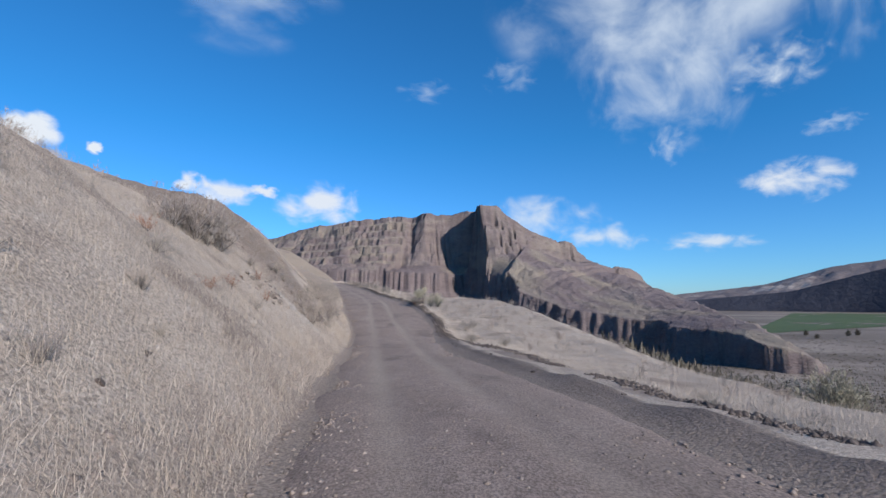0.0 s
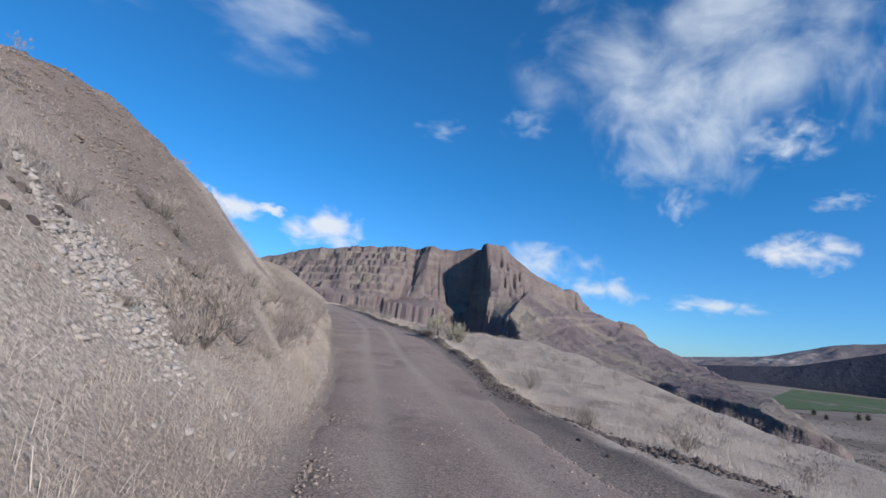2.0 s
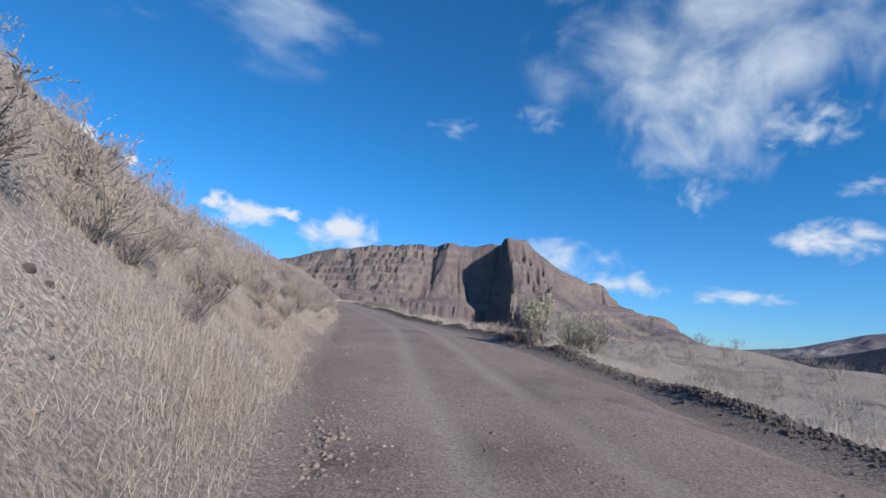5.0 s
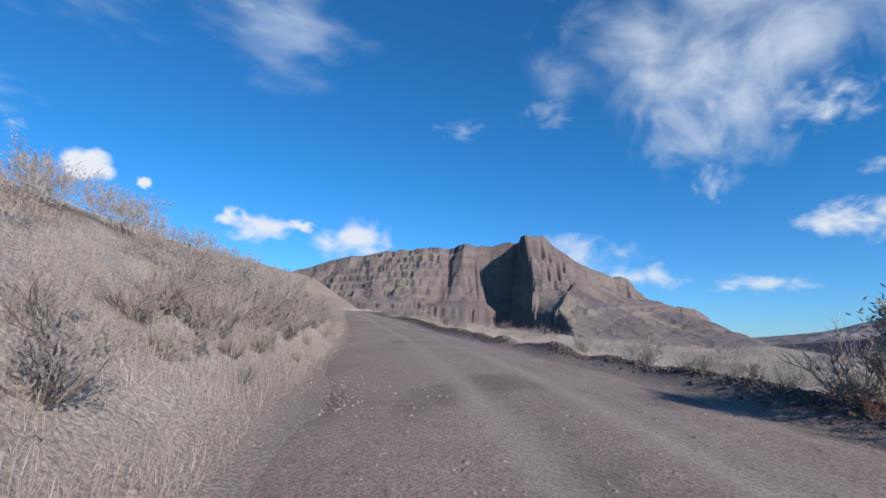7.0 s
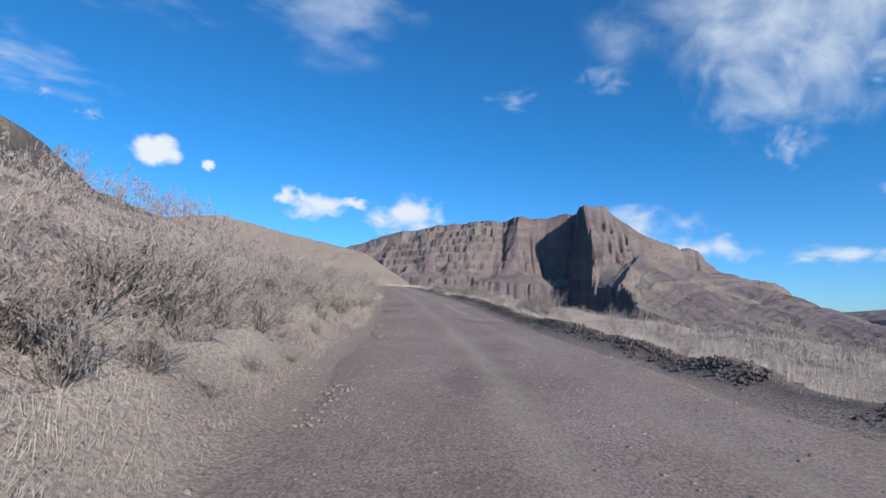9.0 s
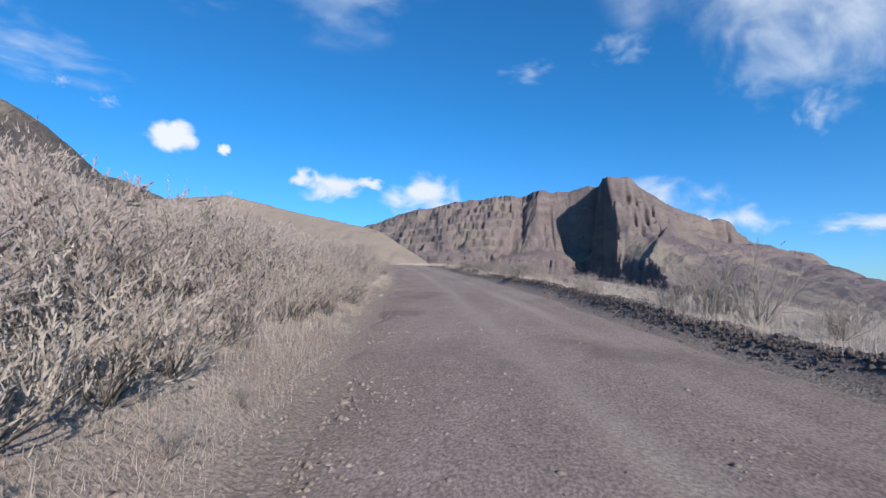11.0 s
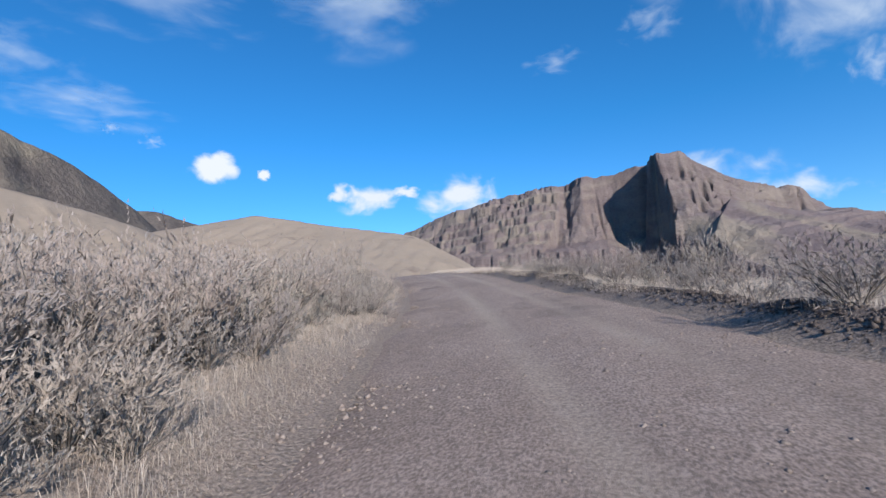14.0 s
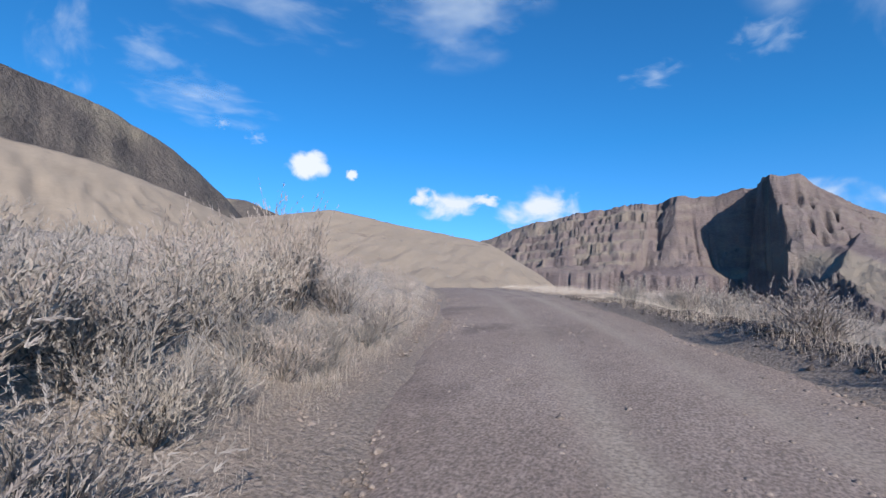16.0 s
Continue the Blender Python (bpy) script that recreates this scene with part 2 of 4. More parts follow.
def mesh_from(name, verts, faces, mat, smooth=False):
    """A mesh from arrays: n x 3 corners, and faces of one size."""
    verts, faces = np.asarray(verts, np.float32), np.asarray(faces, np.int32)
    me = bpy.data.meshes.new(name)
    k = faces.shape[1]
    me.vertices.add(len(verts))
    me.vertices.foreach_set("co", verts.ravel())
    me.loops.add(faces.size)
    me.loops.foreach_set("vertex_index", faces.ravel())
    me.polygons.add(len(faces))
    me.polygons.foreach_set("loop_start", np.arange(0, faces.size, k, dtype=np.int32))
    me.update(calc_edges=True)
    me.validate()
    if smooth:
        me.shade_smooth()
    me.materials.append(mat)
    return me


def sheet_faces(rows, cols):
    i = (np.arange(rows - 1)[:, None] * cols + np.arange(cols - 1)[None]).ravel()
    return np.stack([i, i + 1, i + cols + 1, i + cols], 1)


def part(name, mesh, parent, label=""):
    ob = new(name, mesh)
    ob.parent = parent
    return tagged(ob, label) if label else ob


# ---- the lie of the land: s runs along the road, u across it (to the right) ----
TURN = radians(12)
CT, ST = math.cos(TURN), math.sin(TURN)
TABLE_S = np.arange(-400, 5200, 1.0)


def eased(knots, width=5):
    v = np.interp(TABLE_S, [k[0] for k in knots], [k[1] for k in knots])
    w = np.exp(-0.5 * (np.arange(-15, 16) / width) ** 2)
    return np.convolve(np.pad(v, 15, mode="edge"), w / w.sum(), mode="valid")


ROAD_C = eased([(-60, -1), (0, 0), (15, 0.55), (30, 1.25), (46, 1.1), (60, 1.65), (75, 1.3), (90, 0.7), (105, -0.3), (118, -1.6), (128, -3.3), (140, -6), (170, -15), (220, -36), (400, -110)])
ROAD_Z = eased([(-60, 1), (-10, 0.2), (0, 0), (8, -0.27), (15, -0.54), (25, -0.78), (31, -0.72), (46, 0.03), (60, 1.08), (75, 1.85), (90, 2.6), (105, 3.75), (118, 4.65), (127, 5.4), (140, 6.6), (165, 8.0), (200, 8.2), (240, 6), (330, -25), (600, -40)], 3)
BANK_T = eased([(-30, 0.87), (14, 0.94), (20, 0.96), (27, 1.0), (33, 1.07), (42, 1.07), (49, 0.85), (58, 0.7), (78, 0.67), (95, 0.5), (115, 0.4), (150, 0.35)], 3)
BANK_D = eased([(-30, 6.0), (15, 6.0), (20, 5.5), (27, 6.3), (33, 7.9), (42, 8.4), (50, 6.0), (70, 5.4), (80, 4.9), (100, 4), (120, 3.5)], 3)    # how far up the cut reaches
BANK_B = eased([(-30, 0.28), (0, 0.28), (30, 0.3), (50, 0.24), (70, 0.22), (90, 0.16), (120, 0.12), (160, 0.1)], 5)
SHELF_W = eased([(-30, 9), (0, 9), (30, 12), (55, 11), (70, 10), (90, 6), (110, 5), (160, 5)], 4)
SHELF_T = eased([(-30, 0.14), (0, 0.12), (15, 0.11), (28, 0.07), (38, 0.03), (48, -0.05), (60, -0.07), (75, -0.03), (100, -0.04), (140, -0.02)], 4)
ROAD_R = eased([(-30, 4.4), (10, 4.4), (24, 4.0), (33, 5.0), (39, 6.1), (50, 6.7), (63, 6.3), (79, 5.7), (91, 5.2), (118, 5.05), (127, 4.75), (160, 4.7)], 3)
TRACK = eased([(-30, 0.4), (20, 0.5), (45, 1.3), (70, 1.8), (84, 1.9), (105, 1.15), (118, 1.2), (150, 1.2)], 6)    # where the left wheels of passing cars run
ROAD_L = eased([(-30, -0.9), (15, -0.85), (25, -0.5), (35, -0.4), (44, -0.6), (52, -1.1), (62, -1.4), (90, -1.4), (99, -1.7), (118, -1.3), (160, -1.5)], 3)


def at_s(table, s):
    return np.interp(s, TABLE_S, table)


def place(s, u):
    """World x and y of a spot beside the road."""
    xp = at_s(ROAD_C, s) + u
    return xp * CT - s * ST, xp * ST + s * CT


def along(x, y):
    """The s and u of a world spot."""
    s = -x * ST + y * CT
    return s, x * CT + y * ST - at_s(ROAD_C, s)


def land(s, u):
    """Height of the ground."""
    s, u = np.asarray(s, float), np.asarray(u, float)
    zr = at_s(ROAD_Z, s)
    wob = 0.35 * fbm(s * 0.12, u * 0.05 + 3, 3)
    edge = at_s(ROAD_L, s)
    dl = np.maximum(0, edge - 0.4 - u + wob * np.minimum(1, np.maximum(0, edge - u)))
    t, h, b = at_s(BANK_T, s), at_s(BANK_D, s), at_s(BANK_B, s)
    past = np.logaddexp(0, (dl - h) / 0.7) * 0.7 - np.logaddexp(0, -h / 0.7) * 0.7
    left = t * dl - (t - b) * past - b * np.maximum(0, dl - 140 * (1 - np.exp(-dl / 140)))
    left = left + np.minimum(dl * 0.12, 1.0) * (0.5 * fbm(s * 0.16, u * 0.2, 4) + 0.12 * fbm(s * 1.1, u * 1.1, 3))
    right_edge = at_s(ROAD_R, s)
    dr = np.maximum(0, u - right_edge - 0.2)
    w, st = at_s(SHELF_W, s), at_s(SHELF_T, s)
    berm = (np.interp(s, [0, 60, 95, 145], [0.2, 0.25, 0.42, 0.35]) + 0.13 * fbm(s * 0.5, u, 2)) * np.exp(-(((u - right_edge - 0.8) / 0.55) ** 2)) * np.clip((142 - s) / 8, 0.25, 1)
    shelf = -st * np.minimum(dr, w) + 0.16 * fbm(s * 0.3, u * 0.3, 4) * np.minimum(dr, 1)
    over = np.maximum(0, dr - w)
    drop = (44 + zr) * (1 - np.exp(-over * 0.36 / 44))
    right = berm + shelf - drop + np.minimum(over * 0.05, 0.8) * fbm(s * 0.02, u * 0.02, 4)
    rough = 0.02 * fbm(s * 1.7, u * 1.7, 3)
    inside = (u > edge - 0.15) & (u < right_edge + 0.1)
    return zr + np.where(u < 1, left, right) + np.where(inside, -0.04, rough)


def ground_point(s, u):
    x, y = place(s, u)
    return Vector((float(x), float(y), float(land(s, u))))


def bare(s, u):
    """Where the steep cut is bare scree."""
    top = np.interp(s, [14, 20, 23, 28, 30, 34, 46], [-3.6, -2.6, -1.6, -1.5, -2.4, -4.3, -5.2])
    return np.clip(1.2 * np.exp(-(((s - 31) / 6.5) ** 2)), 0, 1) * np.clip((top - u) / 0.8 + 0.5 * fbm(s * 0.4, u * 0.4, 2), 0, 1)


# ground sheet
def growing(a, b, first, ratio):
    out, step, v = [], first, a
    while v < b:
        v += step
        step *= ratio
        out.append(min(v, b))
    return np.array(out)


us = np.concatenate([-growing(16, 1500, 0.5, 1.12)[::-1], np.arange(-16, 18.01, 0.33), growing(18, 4200, 0.6, 1.1)])
ss = np.concatenate([-growing(12, 350, 1.0, 1.2)[::-1], np.arange(-12, 150, 0.5), growing(150, 4800, 0.8, 1.06)])
gs, gu = np.meshgrid(ss, us, indexing="ij")
gx, gy = place(gs, gu)
ground = new("ground", mesh_from("ground", np.stack([gx, gy, land(gs, gu)], -1).reshape(-1, 3), sheet_faces(len(ss), len(us))[:, ::-1], M_GROUND, True))
gl, gr = at_s(ROAD_L, gs), at_s(ROAD_R, gs)
near_road = np.clip((gu - gl + 1.3) / 0.7 + 0.6 * fbm(gs * 0.8, gu * 0.8, 3), 0, 1) * (gu < gr + 0.9)
bare_cut = np.clip(bare(gs, gu) * (0.9 + 0.5 * fbm(gs * 0.3, gu * 0.3, 3)), 0, 1) * (gu < 0)
marks = {"scree": near_road, "cut": bare_cut, "berm": np.clip(1.2 * np.exp(-(((gu - gr - 0.65) / 0.24) ** 2)) + 0.3 * fbm(gs * 0.7, gu * 2, 2), 0, 1) * (np.abs(gu - gr - 0.65) < 0.7) * np.clip((142 - gs) / 8, 0, 1),
         "far": np.clip((gu - 22) / 30, 0, 1) * np.clip(0.75 + 0.5 * fbm(gs * 0.02, gu * 0.02, 4), 0, 1)}
for key, values in marks.items():
    ground.data.attributes.new(key, "FLOAT", "POINT").data.foreach_set("value", values.astype(np.float32).ravel())
tagged(ground, "dry tan hillside soil and valley floor with sparse grass", "ground", kind="structure")

def road_lift(s, u, b):
    """Crown, wheel ruts and fine unevenness of the road; b runs from 0 to 1 across it."""
    w = at_s(TRACK, s)
    ruts = -0.035 * (np.exp(-(((u - w) / 0.35) ** 2)) + np.exp(-(((u - w - 2) / 0.35) ** 2)))
    return 0.03 * np.sin(np.pi * b) + ruts + 0.008 * fbm(s * 1.5, u * 3, 3) + 0.012 - 0.09 * (np.abs(b - 0.5) * 2) ** 12


# road sheet with worn wheel tracks and an uneven edge
ru = np.linspace(0, 1, 34)
rs = np.arange(-40, 235, 0.4)
a, b = np.meshgrid(rs, ru, indexing="ij")
edge_l = at_s(ROAD_L, a) + 0.25 * fbm(a * 0.4, a * 0 + 5, 3)
edge_r = at_s(ROAD_R, a) + 0.25 * fbm(a * 0.4, a * 0 + 25, 3)
uu = edge_l + (edge_r - edge_l) * b
lift = road_lift(a, uu, b)
rx_, ry_ = place(a, uu)
road = new("road", mesh_from("road", np.stack([rx_, ry_, at_s(ROAD_Z, a) + lift], -1).reshape(-1, 3), sheet_faces(len(rs), len(ru))[:, ::-1], M_ROAD, True))
tagged(road, "grey-brown gravel road with pale worn wheel tracks",  "road", kind="structure")
worn = road.data.attributes.new("wear", "FLOAT", "POINT")
track = at_s(TRACK, a)
wear = (np.exp(-(((uu - track) / 0.27) ** 2)) + np.exp(-(((uu - track - 2) / 0.27) ** 2)) + 0.4 * np.exp(-(((uu - track - 2.7) / 0.2) ** 2))) * np.clip(0.62 + 0.6 * fbm(a * 0.12, uu * 0.5, 3), 0, 0.95)
worn.data.foreach_set("value", wear.astype(np.float32).ravel())


# ---- hills ----
def ridge(name, label, crest, front, front_w, back_w, base, mat, rough, n=200, m=70, power=1.3, category="hill"):
    """A hill along a crest line: its near side runs out along the flat direction front, rough in gullies."""
    crest = np.array(crest, float)
    t = np.r_[0, np.cumsum(np.linalg.norm(np.diff(crest[:, :2], axis=0), axis=1))]
    q = np.linspace(0, t[-1], n)
    c = np.stack([np.interp(q, t, crest[:, k]) for k in range(3)], 1)
    w = np.hanning(2 * max(2, n // 40) + 1)
    pad = len(w) // 2
    c = np.stack([np.convolve(np.pad(c[:, k], pad, mode="edge"), w / w.sum(), mode="valid") for k in range(3)], 1)
    b = np.r_[np.linspace(-1, 0, m // 3), np.linspace(0, 1, m)[1:]]
    f = np.array(front, float) / np.hypot(*front)
    B = np.broadcast_to(b[None], (n, len(b)))
    off = np.where(B < 0, B * back_w, B * front_w)
    fall = np.abs(B)
    prof = np.clip(1 - fall, 0, 1) ** power
    q2 = np.broadcast_to(q[:, None], B.shape)
    gully = fbm(q2 * 2.2 / rough, off * 0.5 / rough, 5)
    x = c[:, 0:1] + f[0] * off
    y = c[:, 1:2] + f[1] * off
    z = base + (c[:, 2:3] - base) * prof + rough * 0.16 * gully * (0.15 + np.sin(np.pi * np.clip(fall, 0, 1)))
    ob = new(name, mesh_from(name, np.stack([x, y, z], -1).reshape(-1, 3), sheet_faces(n, len(b)), mat, True))
    return tagged(ob, label, category, kind="structure")


tan_hill = ridge("tan_hill", "smooth tan hill of dry grass above the road bend", [(-330, 250, 40), (-260, 272, 47), (-214, 292, 51), (-181, 297, 52.5), (-144, 309, 43.5), (-105, 318, 35), (-82, 326, 20), (-66, 338, 4), (-56, 345, -7)], (0.2, -0.98), 170, 160, -8, M_TANHILL, 8, power=1.05)
hill_spots = np.random.default_rng(3).integers(0, len(tan_hill.data.vertices), 900)
HILL_ROOTS = np.array([tan_hill.data.vertices[int(k)].co[:] for k in hill_spots])
ridge("dark_hill", "steep dark scree hill with tan lower slope", [(-330, 40, 118), (-285, 130, 110), (-274, 194, 102), (-286, 243, 103), (-284, 273, 95), (-279, 311, 72), (-287, 352, 48), (-300, 420, 20), (-330, 500, 0)], (0.93, -0.36), 85, 200, -5, M_DARKHILL, 34, power=1.0)
ridge("dark_shoulder", "low dark hill shoulder behind the tan slope", [(-460, 330, 104), (-400, 375, 98), (-362, 399, 93), (-343, 419, 83), (-318, 440, 68), (-290, 470, 40)], (0.8, -0.6), 120, 160, -5, M_DARKHILL, 20, power=1.0)
ridge("tan_slope", "tan grass slope below the dark scree hill", [(-255, 90, 70), (-245, 163, 64), (-225, 211, 58.5), (-214, 230, 52), (-203, 246, 45), (-196, 270, 36), (-200, 310, 20), (-215, 350, 4)], (0.93, -0.36), 120, 60, -6, M_TANHILL, 8, power=1.05, category="slope")
ridge("distant_plateau", "distant bare plateau beyond the valley", [(700, 4000, -5), (1500, 3500, 22), (2000, 3000, 95), (2270, 2765, 200), (2400, 2680, 215), (2600, 2500, 260), (3000, 2000, 330), (3400, 1300, 380), (3600, 300, 420)], (-0.8, -0.6), 700, 900, -48, M_FARHILL, 60, power=0.8)
# M_SHADE carries this slope's shade and blue haze in its colour
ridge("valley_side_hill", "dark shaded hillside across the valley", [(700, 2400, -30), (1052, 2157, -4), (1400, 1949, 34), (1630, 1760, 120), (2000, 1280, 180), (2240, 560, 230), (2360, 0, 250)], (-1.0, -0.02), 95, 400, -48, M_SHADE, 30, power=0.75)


def polyline_field(X, Y, pts):
    """For every spot: signed distance to a line (negative behind it), the length along it, and the line's further columns."""
    pts = np.array(pts, float)
    seg = np.diff(pts[:, :2], axis=0)
    ln = np.linalg.norm(seg, axis=1)
    run = np.r_[0, np.cumsum(ln)]
    best, q = np.full(X.shape, 1e9), np.zeros(X.shape)
    for k in range(len(seg)):
        dx, dy = X - pts[k, 0], Y - pts[k, 1]
        t = np.clip((dx * seg[k, 0] + dy * seg[k, 1]) / ln[k] ** 2, 0, 1)
        gap = np.hypot(dx - t * seg[k, 0], dy - t * seg[k, 1])
        nearer = gap < best
        best = np.where(nearer, gap, best)
        q = np.where(nearer, run[k] + t * ln[k], q)
    ring = np.concatenate([pts[:, :2], [(600, 1200), (-600, 1200)]])
    inside = np.zeros(X.shape, bool)
    for (x0, y0), (x1, y1) in zip(ring, np.roll(ring, -1, axis=0)):
        if y0 != y1:
            inside ^= ((y0 > Y) != (y1 > Y)) & (X < (x1 - x0) * (Y - y0) / (y1 - y0) + x0)
    return np.where(inside, -best, best), q, [np.interp(q, run, pts[:, k]) for k in range(2, pts.shape[1])]


def stair(w, n, rise, tread):
    """A flight of n ledges from 0 to 1: each is a sheer rise, then a slope."""
    s = np.clip(w, 0, 1) * n
    i = np.minimum(np.floor(s), n - 1)
    f = s - i
    return (i + np.where(f < tread, f / tread * rise, rise + (f - tread) / (1 - tread) * (1 - rise))) / n


def mesa():
    """Basalt mesa: ledged main wall, a jutting end with a sheer side wall, a falling ridge, talus with a spur, and the gorge wall below."""
    xs = np.concatenate([np.arange(-345, -190, 1.5), np.arange(-190, 130, 0.95), np.arange(130, 330, 1.4)])
    ys = np.concatenate([np.arange(235, 430, 2.0), np.arange(430, 540, 1.2), np.arange(540, 662, 0.8), np.arange(662, 790, 4.0)])
    Y, X = np.meshgrid(ys, xs, indexing="ij")
    wx, wy = X + 5 * fbm(X * 0.03, Y * 0.03, 3), Y + 5 * fbm(X * 0.03 + 40, Y * 0.03, 3)
    # rim: x, y, height, height of the cliff under it, its run, how ledged it is
    d, q, (h, k, run, ledged) = polyline_field(0.6 * X + 0.4 * wx, 0.6 * Y + 0.4 * wy, [
        (-420, 800, 70, 50, 56, 1), (-290, 725, 92, 56, 60, 1), (-210, 690, 106, 64, 62, 1), (-158, 670, 111, 68, 62, 1), (-110, 664, 116, 70, 62, 1), (-81, 661, 118, 70, 60, 1), (-40, 661, 119, 72, 56, 1),
        (-27, 642, 120, 74, 34, 0.3), (8, 644, 118, 72, 22, 0.2), (26, 642, 121, 74, 14, 0.2), (43, 640, 124, 78, 9, 0.1), (42, 606, 123, 76, 10, 0.1), (40, 579, 118, 66, 14, 0.2), (46, 577, 118, 64, 20, 0.3), (67, 585, 117, 59, 27, 0.4), (92, 592, 99, 44, 25, 0.4), (119, 600, 84, 28, 15, 0.5),
        (146, 607, 75, 24, 11, 0.5), (153, 608, 79, 27, 9, 0.4), (163, 611, 77, 27, 9, 0.4), (171, 613, 67, 20, 9, 0.5), (185, 617, 53, 12, 9, 0.5), (200, 620, 47, 13, 8, 0.5), (218, 623, 44, 19, 8, 0.5), (248, 630, 43, 22, 8, 0.5),
        (259, 634, 37, 18, 8, 0.5), (272, 640, 22, 9, 8, 0.4), (290, 650, 6, 4, 8, 0.3), (350, 700, -34, 2, 8, 0.2)])
    # gorge rim: x, y, height, height of its wall
    g, gq, (gh, gk) = polyline_field(X, Y, [
        (-420, 690, 46, 20), (-220, 612, 44, 20), (-120, 592, 40, 21), (-60, 587, 37, 21), (-5, 582, 34, 20), (6, 586, 33, 20), (11, 606, 34, 22), (24, 612, 34, 24), (36, 594, 34, 26), (46, 570, 33, 28), (57, 545, 31, 30), (63, 518, 27, 30), (72, 494, 18, 26), (84, 473, 8, 22), (110, 441, -5, 20), (134, 416, -10, 20),
        (157, 388, -15, 22), (170, 340, -18, 22), (181, 294, -20, 21), (190, 270, -25, 18), (200, 262, -30, 12), (214, 285, -38, 6), (245, 335, -46, 3), (310, 450, -46, 2), (350, 600, -46, 2)])
    small = fbm(X * 0.22, Y * 0.22, 3)
    cleft = np.zeros(X.shape)
    for x0, y0, wide, deep, long in ((61, 578, 2.0, 6, 4), (69, 579, 1.8, 7, 3.5), (66, 568, 2.0, 6, 4), (77, 574, 2.2, 7, 4), (72, 563, 2.0, 6, 4), (84, 584, 2.2, 6, 4), (90, 576, 2, 5, 4), (162, 606, 1.8, 8, 6), (223, 620, 2, 5, 5), (-46, 640, 4.5, 7, 12), (2, 626, 1.6, 4, 12), (-12, 630, 1.4, 4, 10)):
        cleft += deep * np.exp(-(((X - x0 + 0.18 * (Y - y0)) / wide) ** 2) - (((Y - y0) / long) ** 2))
    buttress = np.abs(fbm(X * 0.018, Y * 0.014 + 7, 4))
    steep = np.clip(run / 30, 0.15, 1)
    dw = d + ((7 * ledged + 5) * steep * (buttress - 0.3) + (1.2 + 0.6 * ledged) * steep * small) * np.clip(d / 4 + 0.6, 0, 1) + cleft
    w = np.clip(dw / run, 0, 1)
    level = np.floor(w * 6 + 0.35 * fbm(q * 0.02, q * 0 + 3, 2))
    alcove = (np.clip(1.6 * fbm(q * 0.05 + 13.7 * level, level * 3.1, 3), -0.5, 0.8) + 0.7 * np.clip(np.abs(fbm(q * 0.12 + 5.3 * level, level * 1.7, 2)) - 0.3, 0, 1)) * ledged
    w = np.clip((dw + 4.5 * alcove * (w > 0.02) * (w < 0.98)) / run, 0, 1)
    sheer = 0.82 * w ** 0.9 + 0.18 * stair(w, 9, 0.7, 0.4)
    fall = ledged * stair(w, 6, 0.6, 0.13) + (1 - ledged) * sheer
    along_talus = np.clip((dw - run) / np.maximum(dw - run - g, 4), 0, 1)
    talus = (h - k) + (gh - h + k) * along_talus ** 0.92 + (1.6 * fbm(X * 0.05 + 0.02 * Y, Y * 0.018, 4) + 0.7 * small) * np.clip(along_talus * 6, 0, 1) * np.clip(-g / 8, 0, 1)
    top = h + 0.01 * d + (1.6 * fbm(q * 0.1, d * 0.08, 3) + 0.5 * small) * np.clip(1 + d / 30, 0.2, 1)
    top = np.minimum(top, np.interp(X, [40, 68, 94, 121, 150, 163, 172, 200, 250, 275, 300], [300, 118, 101, 86, 83, 80, 64, 51, 46, 26, 6]) + small)
    z = np.where(dw <= 0, top, np.where(dw < run, top - k * fall, talus))
    # second, lower ledges in the scree of the main wall
    rib = np.clip(fbm(q * 0.03, d * 0.05, 4) - 0.1, 0, 1) * np.exp(-(((along_talus - 0.45) / 0.3) ** 2)) * ledged
    z = z + 9 * np.minimum(rib, 0.35) * (dw > run)
    # spur that comes forward to a rocky tip
    ax, ay, bx, by = 96, 570, 64, 506
    ln = math.hypot(bx - ax, by - ay)
    f = ((X - ax) * (bx - ax) + (Y - ay) * (by - ay)) / ln
    side = ((X - ax) * (by - ay) - (Y - ay) * (bx - ax)) / ln
    rough = 1.6 * fbm(X * 0.09, Y * 0.09, 4) * np.clip(f / 30, 0.3, 1.5)
    spur = 67 - 38 * np.clip(f, 0, ln + 8) / ln - np.where(side > 0, 1.05, 0.42) * np.abs(side) - 1.3 * np.maximum(0, -f) - 2.5 * np.maximum(0, f - ln - 4) + rough
    z = np.where((d > 0) & (g < 3), np.maximum(z, spur), z)
    # the gorge wall, in columns, then its scree
    col = np.abs(fbm(gq * 0.13, g * 0.01, 4)) + 0.8 * fbm(gq * 0.025, gq * 0 + 4, 2)
    notch = np.clip(fbm(gq * 0.05 + 9, gq * 0, 2) - 0.35, 0, 1)
    rough_wall = np.clip((X - 20) / 40, 0, 1)
    gw = g + (3.2 - 2.4 * rough_wall) * (col - 0.3) + 14 * notch * (X < 10) + (0.8 + 1.4 * rough_wall) * small + 5 * rough_wall * fbm(X * 0.04, Y * 0.04, 3)
    wall = gk * np.clip(gw / 4.5, 0, 1) * (0.85 + 0.15 * stair(gw / 4.5, 3, 0.8, 0.3))
    z = np.where(gw > 0, np.minimum(z, gh + 0.3 * small - wall - 0.8 * np.maximum(0, gw - 4.5)), z)
    z = np.maximum(z, -47.5 + 0.0 * X)
    ob = new("mesa", mesh_from("mesa", np.stack([X, Y, z], -1).reshape(-1, 3), sheet_faces(len(ys), len(xs)), M_MESA, True))
    soft = fbm(X * 0.05 + 0.03 * Y, Y * 0.014, 5)
